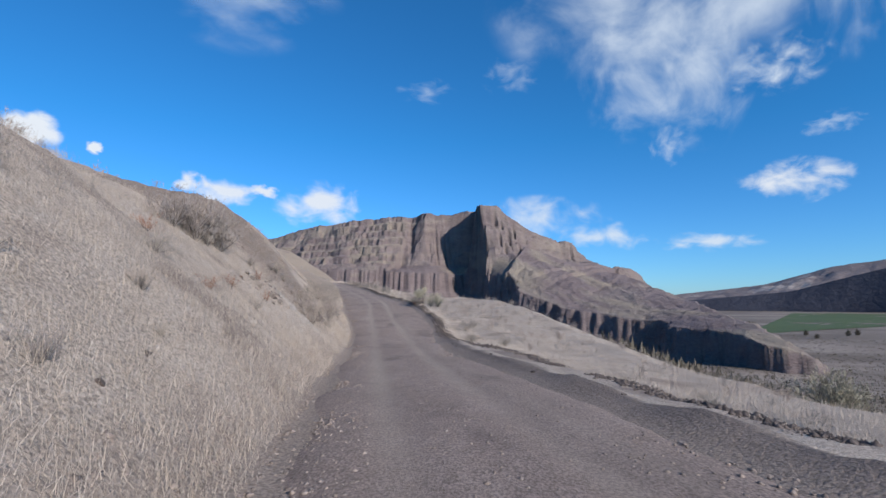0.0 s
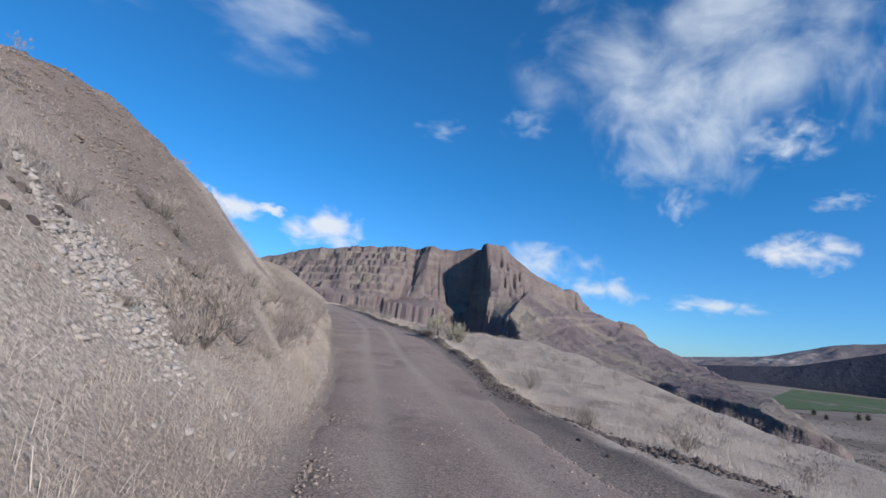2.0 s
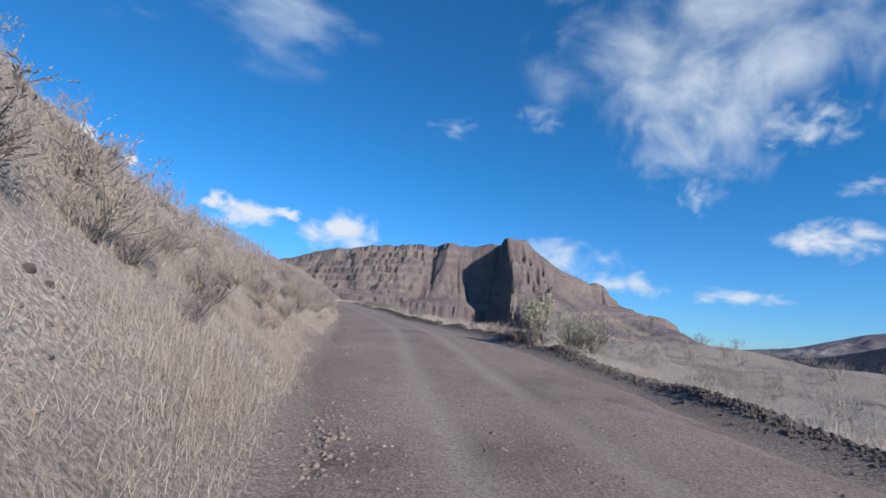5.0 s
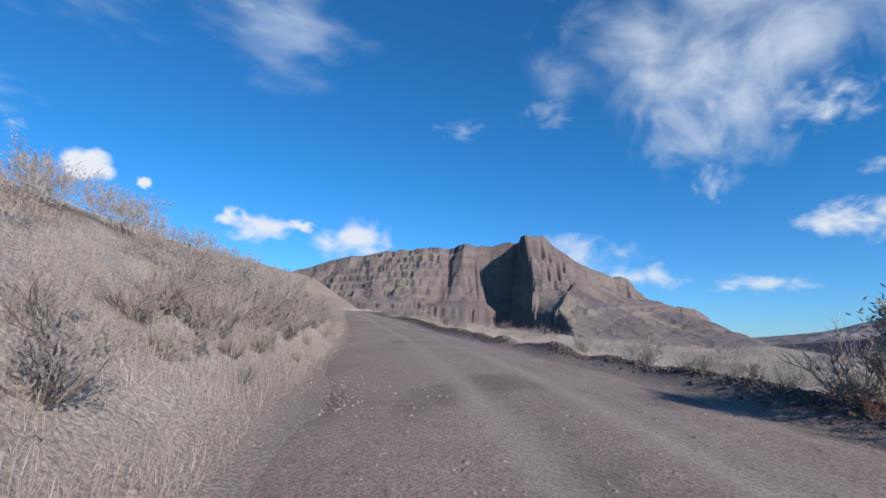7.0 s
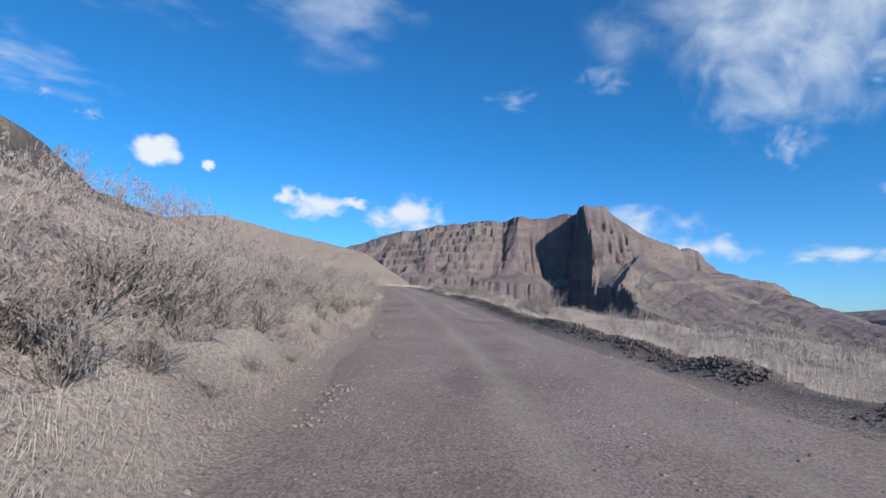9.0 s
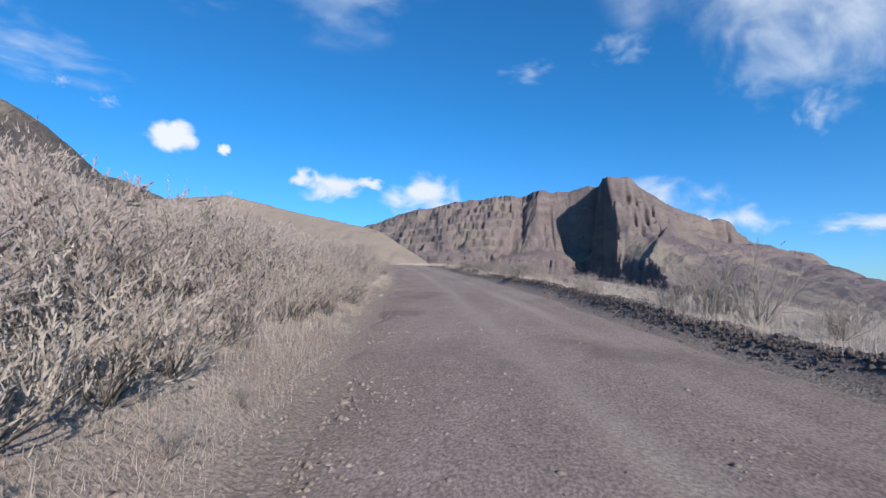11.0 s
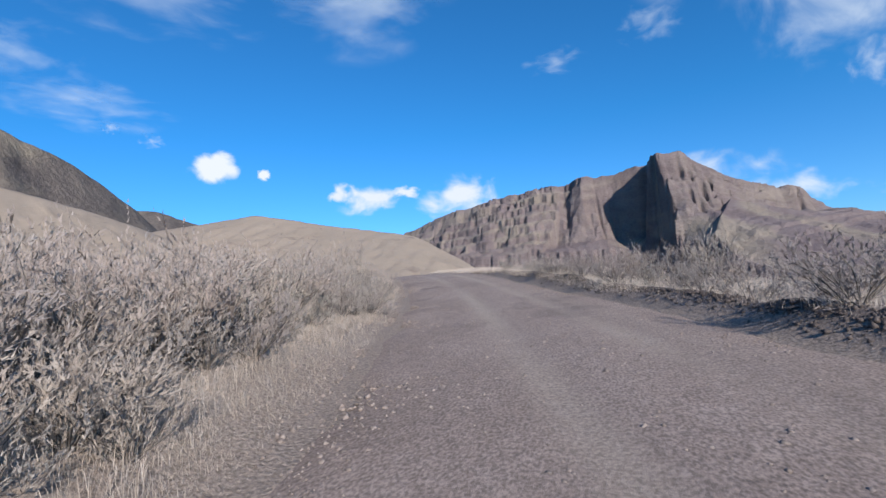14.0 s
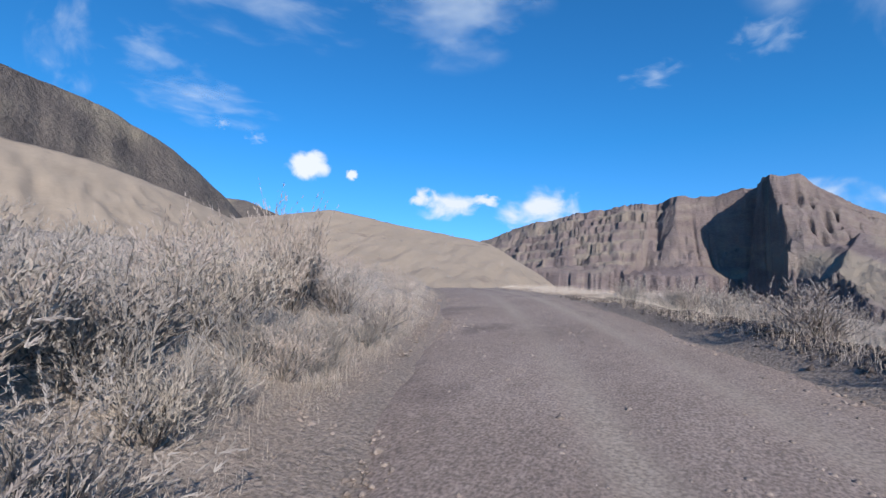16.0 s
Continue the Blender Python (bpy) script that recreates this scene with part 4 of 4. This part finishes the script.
def shrub_meshes(seed, limbs, twigs, leaves, wide, mat, plume, leaf, leaf_w, upright, bare=False):
    """Gnarled stems and feathery plumes of a shrub one metre high: limbs fork into twigs, and each twig carries a tapering spike of small leaves."""
    rng = np.random.default_rng(seed)
    sv, sf, roots, ways = [], [], [], []
    for i in range(limbs):
        w = 6.283 * (i * 0.618 + rng.uniform(-0.06, 0.06))
        lean = rng.uniform(0.1, 1.05) * wide
        way = np.array([math.cos(w) * lean, math.sin(w) * lean, 0.75])
        way /= np.linalg.norm(way)
        line = limb_line(rng, (0, 0, -0.06), way, rng.uniform(0.45, 0.8), 0.2, 4)
        rings = tube(sv, sf, line, 0.011, 0.004, 3, 0 if i else None)
        for j in range(6 if not bare else 20):
            a = rng.integers(1, len(line))
            side = line[a] - line[a - 1]
            side = side / np.linalg.norm(side) + rng.normal(0, 0.5, 3) + np.array([0, 0, 0.3])
            side /= np.linalg.norm(side)
            twig = limb_line(rng, line[a], side, rng.uniform(0.14, 0.34), 0.22, 3)
            if j < 1 or bare:
                tube(sv, sf, twig, 0.0038, 0.0013, 3, rings[a])
            roots.extend(twig[1:])
            ways.extend([side, side, side])
    stems = mesh_from("trunk", np.array(sv), np.array(sf), M_TWIG if bare else M_BARK)
    roots, ways = np.array(roots), np.array(ways)
    pick = rng.integers(0, len(roots), twigs)
    p = roots[pick] + rng.normal(0, 0.03, (twigs, 3))
    d = ways[pick] + rng.normal(0, 0.38, (twigs, 3)) + np.array([0, 0, upright])
    d /= np.linalg.norm(d, axis=1, keepdims=True)
    ln = plume * rng.uniform(0.5, 1.35, twigs)
    bend = rng.normal(0, 0.25, (twigs, 3)) - np.array([0, 0, 0.1])
    t = np.sort(rng.uniform(0, 1, (twigs, leaves)), axis=1)
    at = p[:, None] + d[:, None] * (ln[:, None] * t)[..., None] + bend[:, None] * (ln[:, None] * t ** 2)[..., None]
    out = d[:, None] + bend[:, None] * t[..., None] + rng.normal(0, 0.24, (twigs, leaves, 3))
    out /= np.linalg.norm(out, axis=-1, keepdims=True)
    size = leaf * rng.uniform(0.6, 1.3, (twigs, leaves)) * (1.15 - 0.6 * t)
    sd = np.cross(out, rng.normal(0, 1, (twigs, leaves, 3)))
    sd /= np.linalg.norm(sd, axis=-1, keepdims=True)
    sd *= leaf_w * rng.uniform(0.7, 1.3, (twigs, leaves, 1))
    v = np.stack([at + sd, at + out * size[..., None], at - sd], 2).reshape(-1, 3)
    v[:, 2] = np.maximum(v[:, 2], 0.0)
    return stems, mesh_from("foliage", v, np.arange(len(v)).reshape(-1, 3), mat)


SHRUB = {
    "tan": [shrub_meshes(11 + k, 15, 285, 18, 0.95, M_SAGE_TAN, 0.24, 0.055, 0.0048, 0.95) for k in range(4)],
    "grey": [shrub_meshes(31 + k, 15, 310, 16, 1.15, M_SAGE_GREY, 0.17, 0.055, 0.005, 0.6) for k in range(4)],
    "tan brush": [shrub_meshes(14 + k, 12, 150, 5, 0.9, M_SAGE_TAN, 0.27, 0.11, 0.008, 0.95) for k in range(3)],
    "grey brush": [shrub_meshes(34 + k, 12, 150, 5, 1.05, M_SAGE_GREY, 0.2, 0.1, 0.008, 0.6) for k in range(3)],
    "bare": [shrub_meshes(51 + k, 15, 90, 7, 1.05, M_SAGE_GREY, 0.1, 0.05, 0.003, 0.2, True) for k in range(3)],
    "red": [shrub_meshes(61, 12, 180, 11, 1.1, M_RED, 0.1, 0.06, 0.006, 0.6)],
    "green": [shrub_meshes(71 + k, 17, 300, 12, 0.9, M_SAGE_GREEN, 0.14, 0.06, 0.007, 0.5) for k in range(2)],
}
FAR_CROWN = shrub_meshes(91, 14, 220, 9, 0.75, M_SCRUB, 0.12, 0.1, 0.02, 0.4)[1]
SHRUB_LABEL = {"tan": "sagebrush with dry tan seed heads on the slope", "grey": "rounded grey-green sagebrush in dry grass", "bare": "leafless pale twiggy shrub beside the road",
               "red": "low rusty red buckwheat tuft in dry grass", "green": "bushy olive-tan willow shrub on the shoulder"}


def shrub(kind, s, u, height, wide=1.0):
    """A shrub on the ground at s, u."""
    pool = SHRUB[kind]
    k = random.randrange(len(pool))
    m = Matrix.Translation(ground_point(s, u) - Vector((0, 0, 0.03))) @ pose(0, 0, 0, random.uniform(-6, 6), random.uniform(-6, 6), random.uniform(0, 360))
    ob = new("red_tuft" if kind == "red" else "willow_shrub" if kind == "green" else "bare_shrub" if kind == "bare" else "sagebrush")
    tagged(ob, SHRUB_LABEL[kind], "shrub", "shrubs beside the road")
    part("trunk", pool[k][0], ob)
    part("foliage", pool[k][1], ob)
    ob.matrix_basis = m @ Matrix.Diagonal((height * wide, height * wide, height, 1))
    return ob


def mesh_arrays(me):
    v = np.empty(len(me.vertices) * 3, np.float32)
    me.vertices.foreach_get("co", v)
    return v.reshape(-1, 3)


def thicket(spots_list):
    """Brush too far up the slope to pick apart, joined."""
    for kind in ("tan", "grey"):
        out = []
        for k_, s_, u_, h_ in spots_list:
            if k_ != kind:
                continue
            v = mesh_arrays(SHRUB[kind + " brush"][random.randrange(3)][1])
            w = random.uniform(0, 6.283)
            g = ground_point(s_, u_)
            x, y = v[:, 0] * math.cos(w) - v[:, 1] * math.sin(w), v[:, 0] * math.sin(w) + v[:, 1] * math.cos(w)
            out.append(np.stack([x, y, v[:, 2]], 1) * h_ + np.array(g))
        v = np.concatenate(out)
        ob = new("brush", mesh_from("brush", v, np.arange(len(v)).reshape(-1, 3), M_SAGE_TAN if kind == "tan" else M_SAGE_GREY))
        tagged(ob, "distant dry sagebrush cover on the upper slope", "brush", kind="stuff")


FAR_BRUSH = []


def shrub_band(count, s0, s1, u0, u1, kinds, h0, h1, gap=0.55, joined=False):
    taken = []
    tries = 0
    while len(taken) < count and tries < count * 30:
        tries += 1
        s_, u_ = random.uniform(s0, s1), random.uniform(u0, u1)
        if all((s_ - a) ** 2 + (u_ - b) ** 2 > gap * gap for a, b in taken):
            taken.append((s_, u_))
            k_, h_ = random.choice(kinds), random.uniform(h0, h1)
            if (joined or u_ < -4.4 or u_ > 8) and k_ in ("tan", "grey"):
                FAR_BRUSH.append((k_, s_, u_, h_))
            else:
                shrub(k_, s_, u_, h_, random.uniform(1.0, 1.45))


# open slope at the start
shrub("grey", 17.1, -5.6, 1.7, 1.0)
shrub("grey", 19.4, -5.5, 1.65, 1.0)
shrub("tan", 17.7, -5.9, 1.6, 1.0)
shrub("grey", 18.9, -6.0, 1.5, 1.1)
shrub("grey", 16.3, -6.0, 1.4, 1.1)
shrub("red", 17.7, -3.4, 0.45, 1.1)
shrub("red", 20.1, -4.2, 0.45, 1.1)
shrub("grey", 8.0, -5.6, 0.6, 1.4)
for s_, u_, h_ in ((20.4, -5.7, 1.25), (20.9, -5.9, 1.35), (19.7, -5.8, 1.45), (20.2, -6.2, 1.5), (18.3, -5.6, 1.3)):   # clump on the brow
    shrub("grey", s_, u_, h_, 0.9)
for s_, u_, h_ in ((21.3, -4.8, 0.5), (27.4, -4.8, 0.75), (27.0, -4.3, 0.6), (26.6, -4.9, 0.6), (19.5, -3.2, 0.32), (19.3, -3.5, 0.4), (22.9, -4.3, 0.5), (24.6, -3.1, 0.6), (25.4, -2.7, 0.75), (26.0, -3.3, 0.7), (28.2, -3.2, 0.7)):
    shrub("grey" if h_ < 0.65 else "tan", s_, u_, h_, 1.25)
shrub("tan", 23.6, -2.4, 1.35, 1.15)
shrub("grey", 25.2, -2.3, 0.75, 1.1)
shrub("tan", 22.6, -2.4, 0.6, 1.0)
shrub("tan", 26.6, -1.9, 0.55, 1.2)
shrub_band(30, 0, 20, -12, -4.3, ["grey", "tan", "grey"], 0.3, 0.6, 1.2)
shrub_band(38, 4, 26, -8, -2.2, ["grey", "tan", "grey", "grey"], 0.22, 0.42, 0.8)
shrub("red", 12.6, -5.2, 0.5, 1.2)
shrub("red", 15.2, -3.9, 0.45, 1.2)
shrub("red", 12.2, -3.6, 0.4, 1.3)
shrub_band(8, 20, 36, -14, -6, ["grey", "tan"], 0.3, 0.6, 1.5)
shrub("tan", 30.9, -2.2, 1.3, 1.1)
shrub("grey", 29.6, -2.0, 0.8, 1.1)
shrub_band(7, 17.5, 26, -7.5, -4.4, ["grey", "tan"], 0.5, 0.9, 1.0)
shrub_band(11, 31, 36.5, -3.6, -2.0, ["tan", "tan", "grey"], 0.55, 0.95, 0.62)
# thickening cover
shrub_band(15, 37, 47, -4.5, -2.0, ["tan", "tan", "grey", "grey"], 0.6, 1.1, 0.75)
shrub("red", 34.8, -1.65, 0.32, 1.2)
shrub("tan", 35.9, -1.7, 0.7, 1.0)
shrub("grey", 37.8, -3.0, 1.0, 1.0)
shrub("tan", 35.2, -2.7, 0.9, 1.0)
shrub("bare", 37.0, 8.6, 0.9, 1.3)
shrub("bare", 38.2, 9.4, 0.8, 1.3)
shrub("red", 50.0, -2.3, 0.45, 1.6)
shrub("red", 52.5, -3.0, 0.45, 1.4)
shrub_band(48, 47, 62, -6.4, -2.4, ["tan", "grey", "tan"], 0.5, 0.9, 0.7)
shrub_band(22, 47, 63, -12, -6.3, ["tan", "grey"], 0.5, 0.9, 1.0, True)
shrub("grey", 53.5, -4.0, 1.05, 1.1)
shrub("grey", 66.3, -2.75, 1.85, 0.9)
shrub("tan", 65.4, -3.0, 1.5, 0.95)
shrub("grey", 68.5, -3.2, 1.7, 1.0)
shrub("tan", 69.8, -3.6, 1.6, 0.9)
shrub_band(42, 62, 84, -5.4, -3.0, ["tan", "grey", "grey", "tan"], 0.8, 1.3, 0.72)
shrub_band(30, 62, 84, -8, -5.3, ["tan", "grey"], 0.8, 1.2, 0.75, True)
shrub_band(16, 62, 90, -14, -8, ["tan", "grey"], 0.6, 1.1, 1.2, True)
shrub_band(46, 84, 106, -5.2, -3.1, ["tan", "tan", "grey"], 1.0, 1.5, 0.7)
shrub_band(28, 84, 106, -8, -5.2, ["tan", "tan", "grey"], 0.9, 1.4, 0.75, True)
shrub_band(40, 106, 127, -5.4, -3.3, ["tan", "grey", "tan", "grey"], 1.05, 1.55, 0.72)
shrub_band(30, 106, 127, -8.5, -5.2, ["tan", "grey"], 0.9, 1.35, 0.75, True)
shrub_band(34, 127, 152, -8, -2.4, ["tan", "grey"], 0.6, 1.0, 0.85, True)
shrub_band(30, 90, 150, -18, -8, ["tan", "grey"], 0.7, 1.2, 1.4, True)

def shrub_row(s0, s1, step, u, kinds, h0, h1):
    """The ragged front row along the verge."""
    s_ = s0
    while s_ < s1:
        shrub(random.choice(kinds), s_, u + random.uniform(-0.2, 0.25), random.uniform(h0, h1), random.uniform(1.0, 1.3))
        s_ += step * random.uniform(0.7, 1.3)


shrub_band(15, 58, 84, -2.7, -1.9, ["grey", "tan", "grey"], 0.22, 0.48, 0.7)
shrub_band(7, 84, 104, -2.5, -2.0, ["grey", "tan"], 0.2, 0.4, 0.7)
shrub_row(60, 84, 1.2, -2.85, ["tan", "grey", "grey"], 0.55, 0.95)
shrub_row(84, 106, 1.15, -2.75, ["tan", "grey", "tan"], 0.7, 1.15)
shrub_row(104, 118, 1.0, -3.1, ["grey", "tan", "grey"], 0.8, 1.2)
shrub_row(60, 104, 1.3, -3.5, ["grey", "tan"], 0.8, 1.2)
shrub_row(105, 120, 1.1, -3.8, ["grey", "grey", "tan"], 1.1, 1.5)
shrub_row(116, 127, 1.0, -2.5, ["grey", "bare", "tan"], 0.75, 1.15)
shrub("tan", 124.6, -4.0, 2.3, 0.75)
shrub("grey", 125.8, -3.4, 1.4, 1.0)
shrub("bare", 119.4, -2.9, 1.1, 1.2)
shrub("bare", 121.3, -3.1, 1.1, 1.2)
shrub("bare", 120.6, -4.0, 1.5, 1.1)
shrub("bare", 122.8, -2.9, 0.9, 1.3)
# outer shoulder
shrub_band(46, 4, 52, 7.2, 16, ["grey", "tan"], 0.3, 0.6, 1.5)
shrub("tan", 27.2, 6.2, 0.6, 1.5)
shrub("grey", 28.3, 6.6, 0.5, 1.5)
shrub_band(70, 24, 60, 7.0, 20, ["tan", "grey", "tan"], 0.45, 0.8, 1.3)
shrub("grey", 58.2, 7.7, 1.25, 1.2)
shrub("bare", 58.9, 7.5, 1.5, 1.2)
shrub("green", 56.3, 8.7, 1.7, 1.0)
shrub("green", 55.6, 9.4, 1.8, 1.0)
shrub("green", 57.2, 9.6, 1.5, 1.2)
shrub("tan", 56.8, 7.4, 0.75, 1.2)
shrub("red", 58.2, 6.95, 0.5, 0.9)
shrub_band(12, 57.5, 64, 7.1, 8.3, ["grey", "bare", "grey"], 0.35, 0.6, 0.55)
shrub_band(12, 64, 74, 7.2, 11, ["tan", "grey", "bare"], 0.4, 0.8, 1.0)
shrub_band(18, 74, 92, 6.9, 10.5, ["tan", "grey"], 0.5, 1.0, 1.2)
shrub("bare", 93.4, 6.9, 2.0, 0.8)
shrub("bare", 93.0, 7.8, 2.2, 0.8)
shrub("bare", 94.8, 8.2, 1.9, 0.9)
shrub("grey", 95.5, 7.0, 1.1, 1.2)
shrub_band(12, 97, 110, 6.4, 9, ["tan", "grey", "grey"], 0.6, 1.0, 0.9)
shrub_band(30, 110, 140, 5.9, 9, ["tan", "grey", "grey"], 0.75, 1.35, 0.85)
for s_, u_, h_ in ((120.9, 10.1, 1.7), (121.8, 9.4, 1.5), (117.6, 8.9, 1.1), (122.8, 8.2, 1.35), (124.0, 8.8, 1.5), (126.1, 8.0, 1.3), (129.7, 8.0, 1.2), (128.0, 7.4, 1.1), (131.5, 7.0, 1.2)):
    shrub("tan" if h_ > 1.25 else "grey", s_, u_, h_, 1.2)
shrub("green", 37, 44, 5.0, 0.9)
shrub("green", 38, 43.2, 4.4, 1.1)
shrub("green", 36.4, 44.8, 4.2, 1.1)
shrub("green", 37.6, 45, 4.8, 1.0)
thicket(FAR_BRUSH)


def tree(s, u, height):
    """A leaning willow: forked trunk, spreading limbs and a loose grey-olive crown."""
    rng = np.random.default_rng(5)
    tv, tf, tips = [], [], []

    def grow(p, d, length, r, level, root=None):
        line = limb_line(rng, p, d, length, 0.2, 5)
        rings = tube(tv, tf, line, r, r * 0.55, 5, root)
        if level == 3:
            tips.extend(line[1:])
            return
        for k in range(3 if level else 4):
            at = rng.integers(3, 6)
            e = (line[-1] - line[-2]) / np.linalg.norm(line[-1] - line[-2]) + rng.normal(0, 0.55, 3)
            grow(line[at], e / np.linalg.norm(e), length * rng.uniform(0.55, 0.75), r * 0.5, level + 1, rings[at])

    grow((0, 0, -0.1), np.array([-0.25, 0.1, 1.0]), 0.42, 0.035, 0)
    ob = new("willow_tree")
    ob.matrix_basis = Matrix.Translation(ground_point(s, u)) @ Matrix.Diagonal((height, height, height, 1))
    tagged(ob, "small leaning willow tree with thin olive-grey leaves", "tree")
    part("trunk", mesh_from("trunk", tv, np.array(tf), M_BARK, True), ob, "forked dark grey trunk and limbs")
    tips = np.array(tips)
    n = 3600
    p = tips[rng.integers(0, len(tips), n)] + rng.normal(0, 0.045, (n, 3))
    d = rng.normal(0, 1, (n, 3)) + np.array([0, 0, 0.4])
    d /= np.linalg.norm(d, axis=1, keepdims=True)
    sd = np.cross(d, rng.normal(0, 1, (n, 3)))
    sd *= 0.006 / np.linalg.norm(sd, axis=1, keepdims=True)
    v = np.stack([p, p + d * 0.02 + sd, p + d * 0.045, p + d * 0.02 - sd], 1)
    part("crown", mesh_from("crown", v.reshape(-1, 3), np.arange(4 * n).reshape(-1, 4), M_SAGE_GREEN), ob, "thin olive-grey autumn leaves")


tree(57.6, 8.1, 2.9)


# ---- valley floor scrub and knobs ----
def valley():
    n = 15000
    a_ = RNG.uniform(radians(-75), radians(-14), n)
    d_ = 60 + 900 * RNG.random(n) ** 1.3
    x, y = -np.sin(a_) * d_, np.cos(a_) * d_
    s, u = along(x, y)
    keep = (u > 30) & ((x < 460) | (y < 540))
    s, u = s[keep], u[keep]
    size = 0.5 + 0.9 * RNG.random(len(s)) ** 2
    roots = spots(s, u)
    tagged(new("valley_scrub", fine_blades("valley_scrub", roots, size * 1.2, 6, M_SCRUB, RNG, width=0.2, spread=0.6, lean=0.7)), "grey-brown scrub dotted over the valley floor", "scrub", kind="stuff")


valley()
jitter = np.c_[RNG.normal(0, 3, (len(HILL_ROOTS), 2)), np.full(len(HILL_ROOTS), -0.2)]
tagged(new("hill_scrub", fine_blades("hill_scrub", HILL_ROOTS + jitter, 0.5 + 0.5 * RNG.random(len(HILL_ROOTS)), 14, M_SAGE_GREY, RNG, width=0.07, spread=0.35, lean=0.6)), "small grey shrubs dotted over the tan hill", "scrub", kind="stuff")


def far_tree(x, y, h):
    s, u = along(x, y)
    ob = new("far_tree", FAR_CROWN)
    ob.matrix_basis = Matrix.Translation((x, y, float(land(s, u)) - 0.2)) @ Matrix.Diagonal((h * 1.1, h * 1.1, h, 1))
    tagged(ob, "dark rounded tree at the edge of the green field", "tree", "trees by the field")


for x, y, h in ((470, 745, 11), (480, 760, 12), (492, 770, 10), (505, 800, 9), (455, 610, 8), (500, 600, 9), (520, 610, 9), (430, 560, 7), (620, 640, 7)):
    far_tree(x, y, h)


def knob(x, y, r, h):
    s, u = along(x, y)
    ob = new("butte", ROCKS[3][0])
    ob.matrix_basis = Matrix.Translation((x, y, float(land(s, u)) - h * 0.2)) @ Matrix.Diagonal((r, r, h, 1))
    tagged(ob, "dark basalt knob standing on the valley floor", "butte", "buttes in the valley")


knob(500, 900, 34, 30)
knob(420, 880, 26, 18)
knob(545, 930, 26, 20)
knob(340, 860, 30, 16)
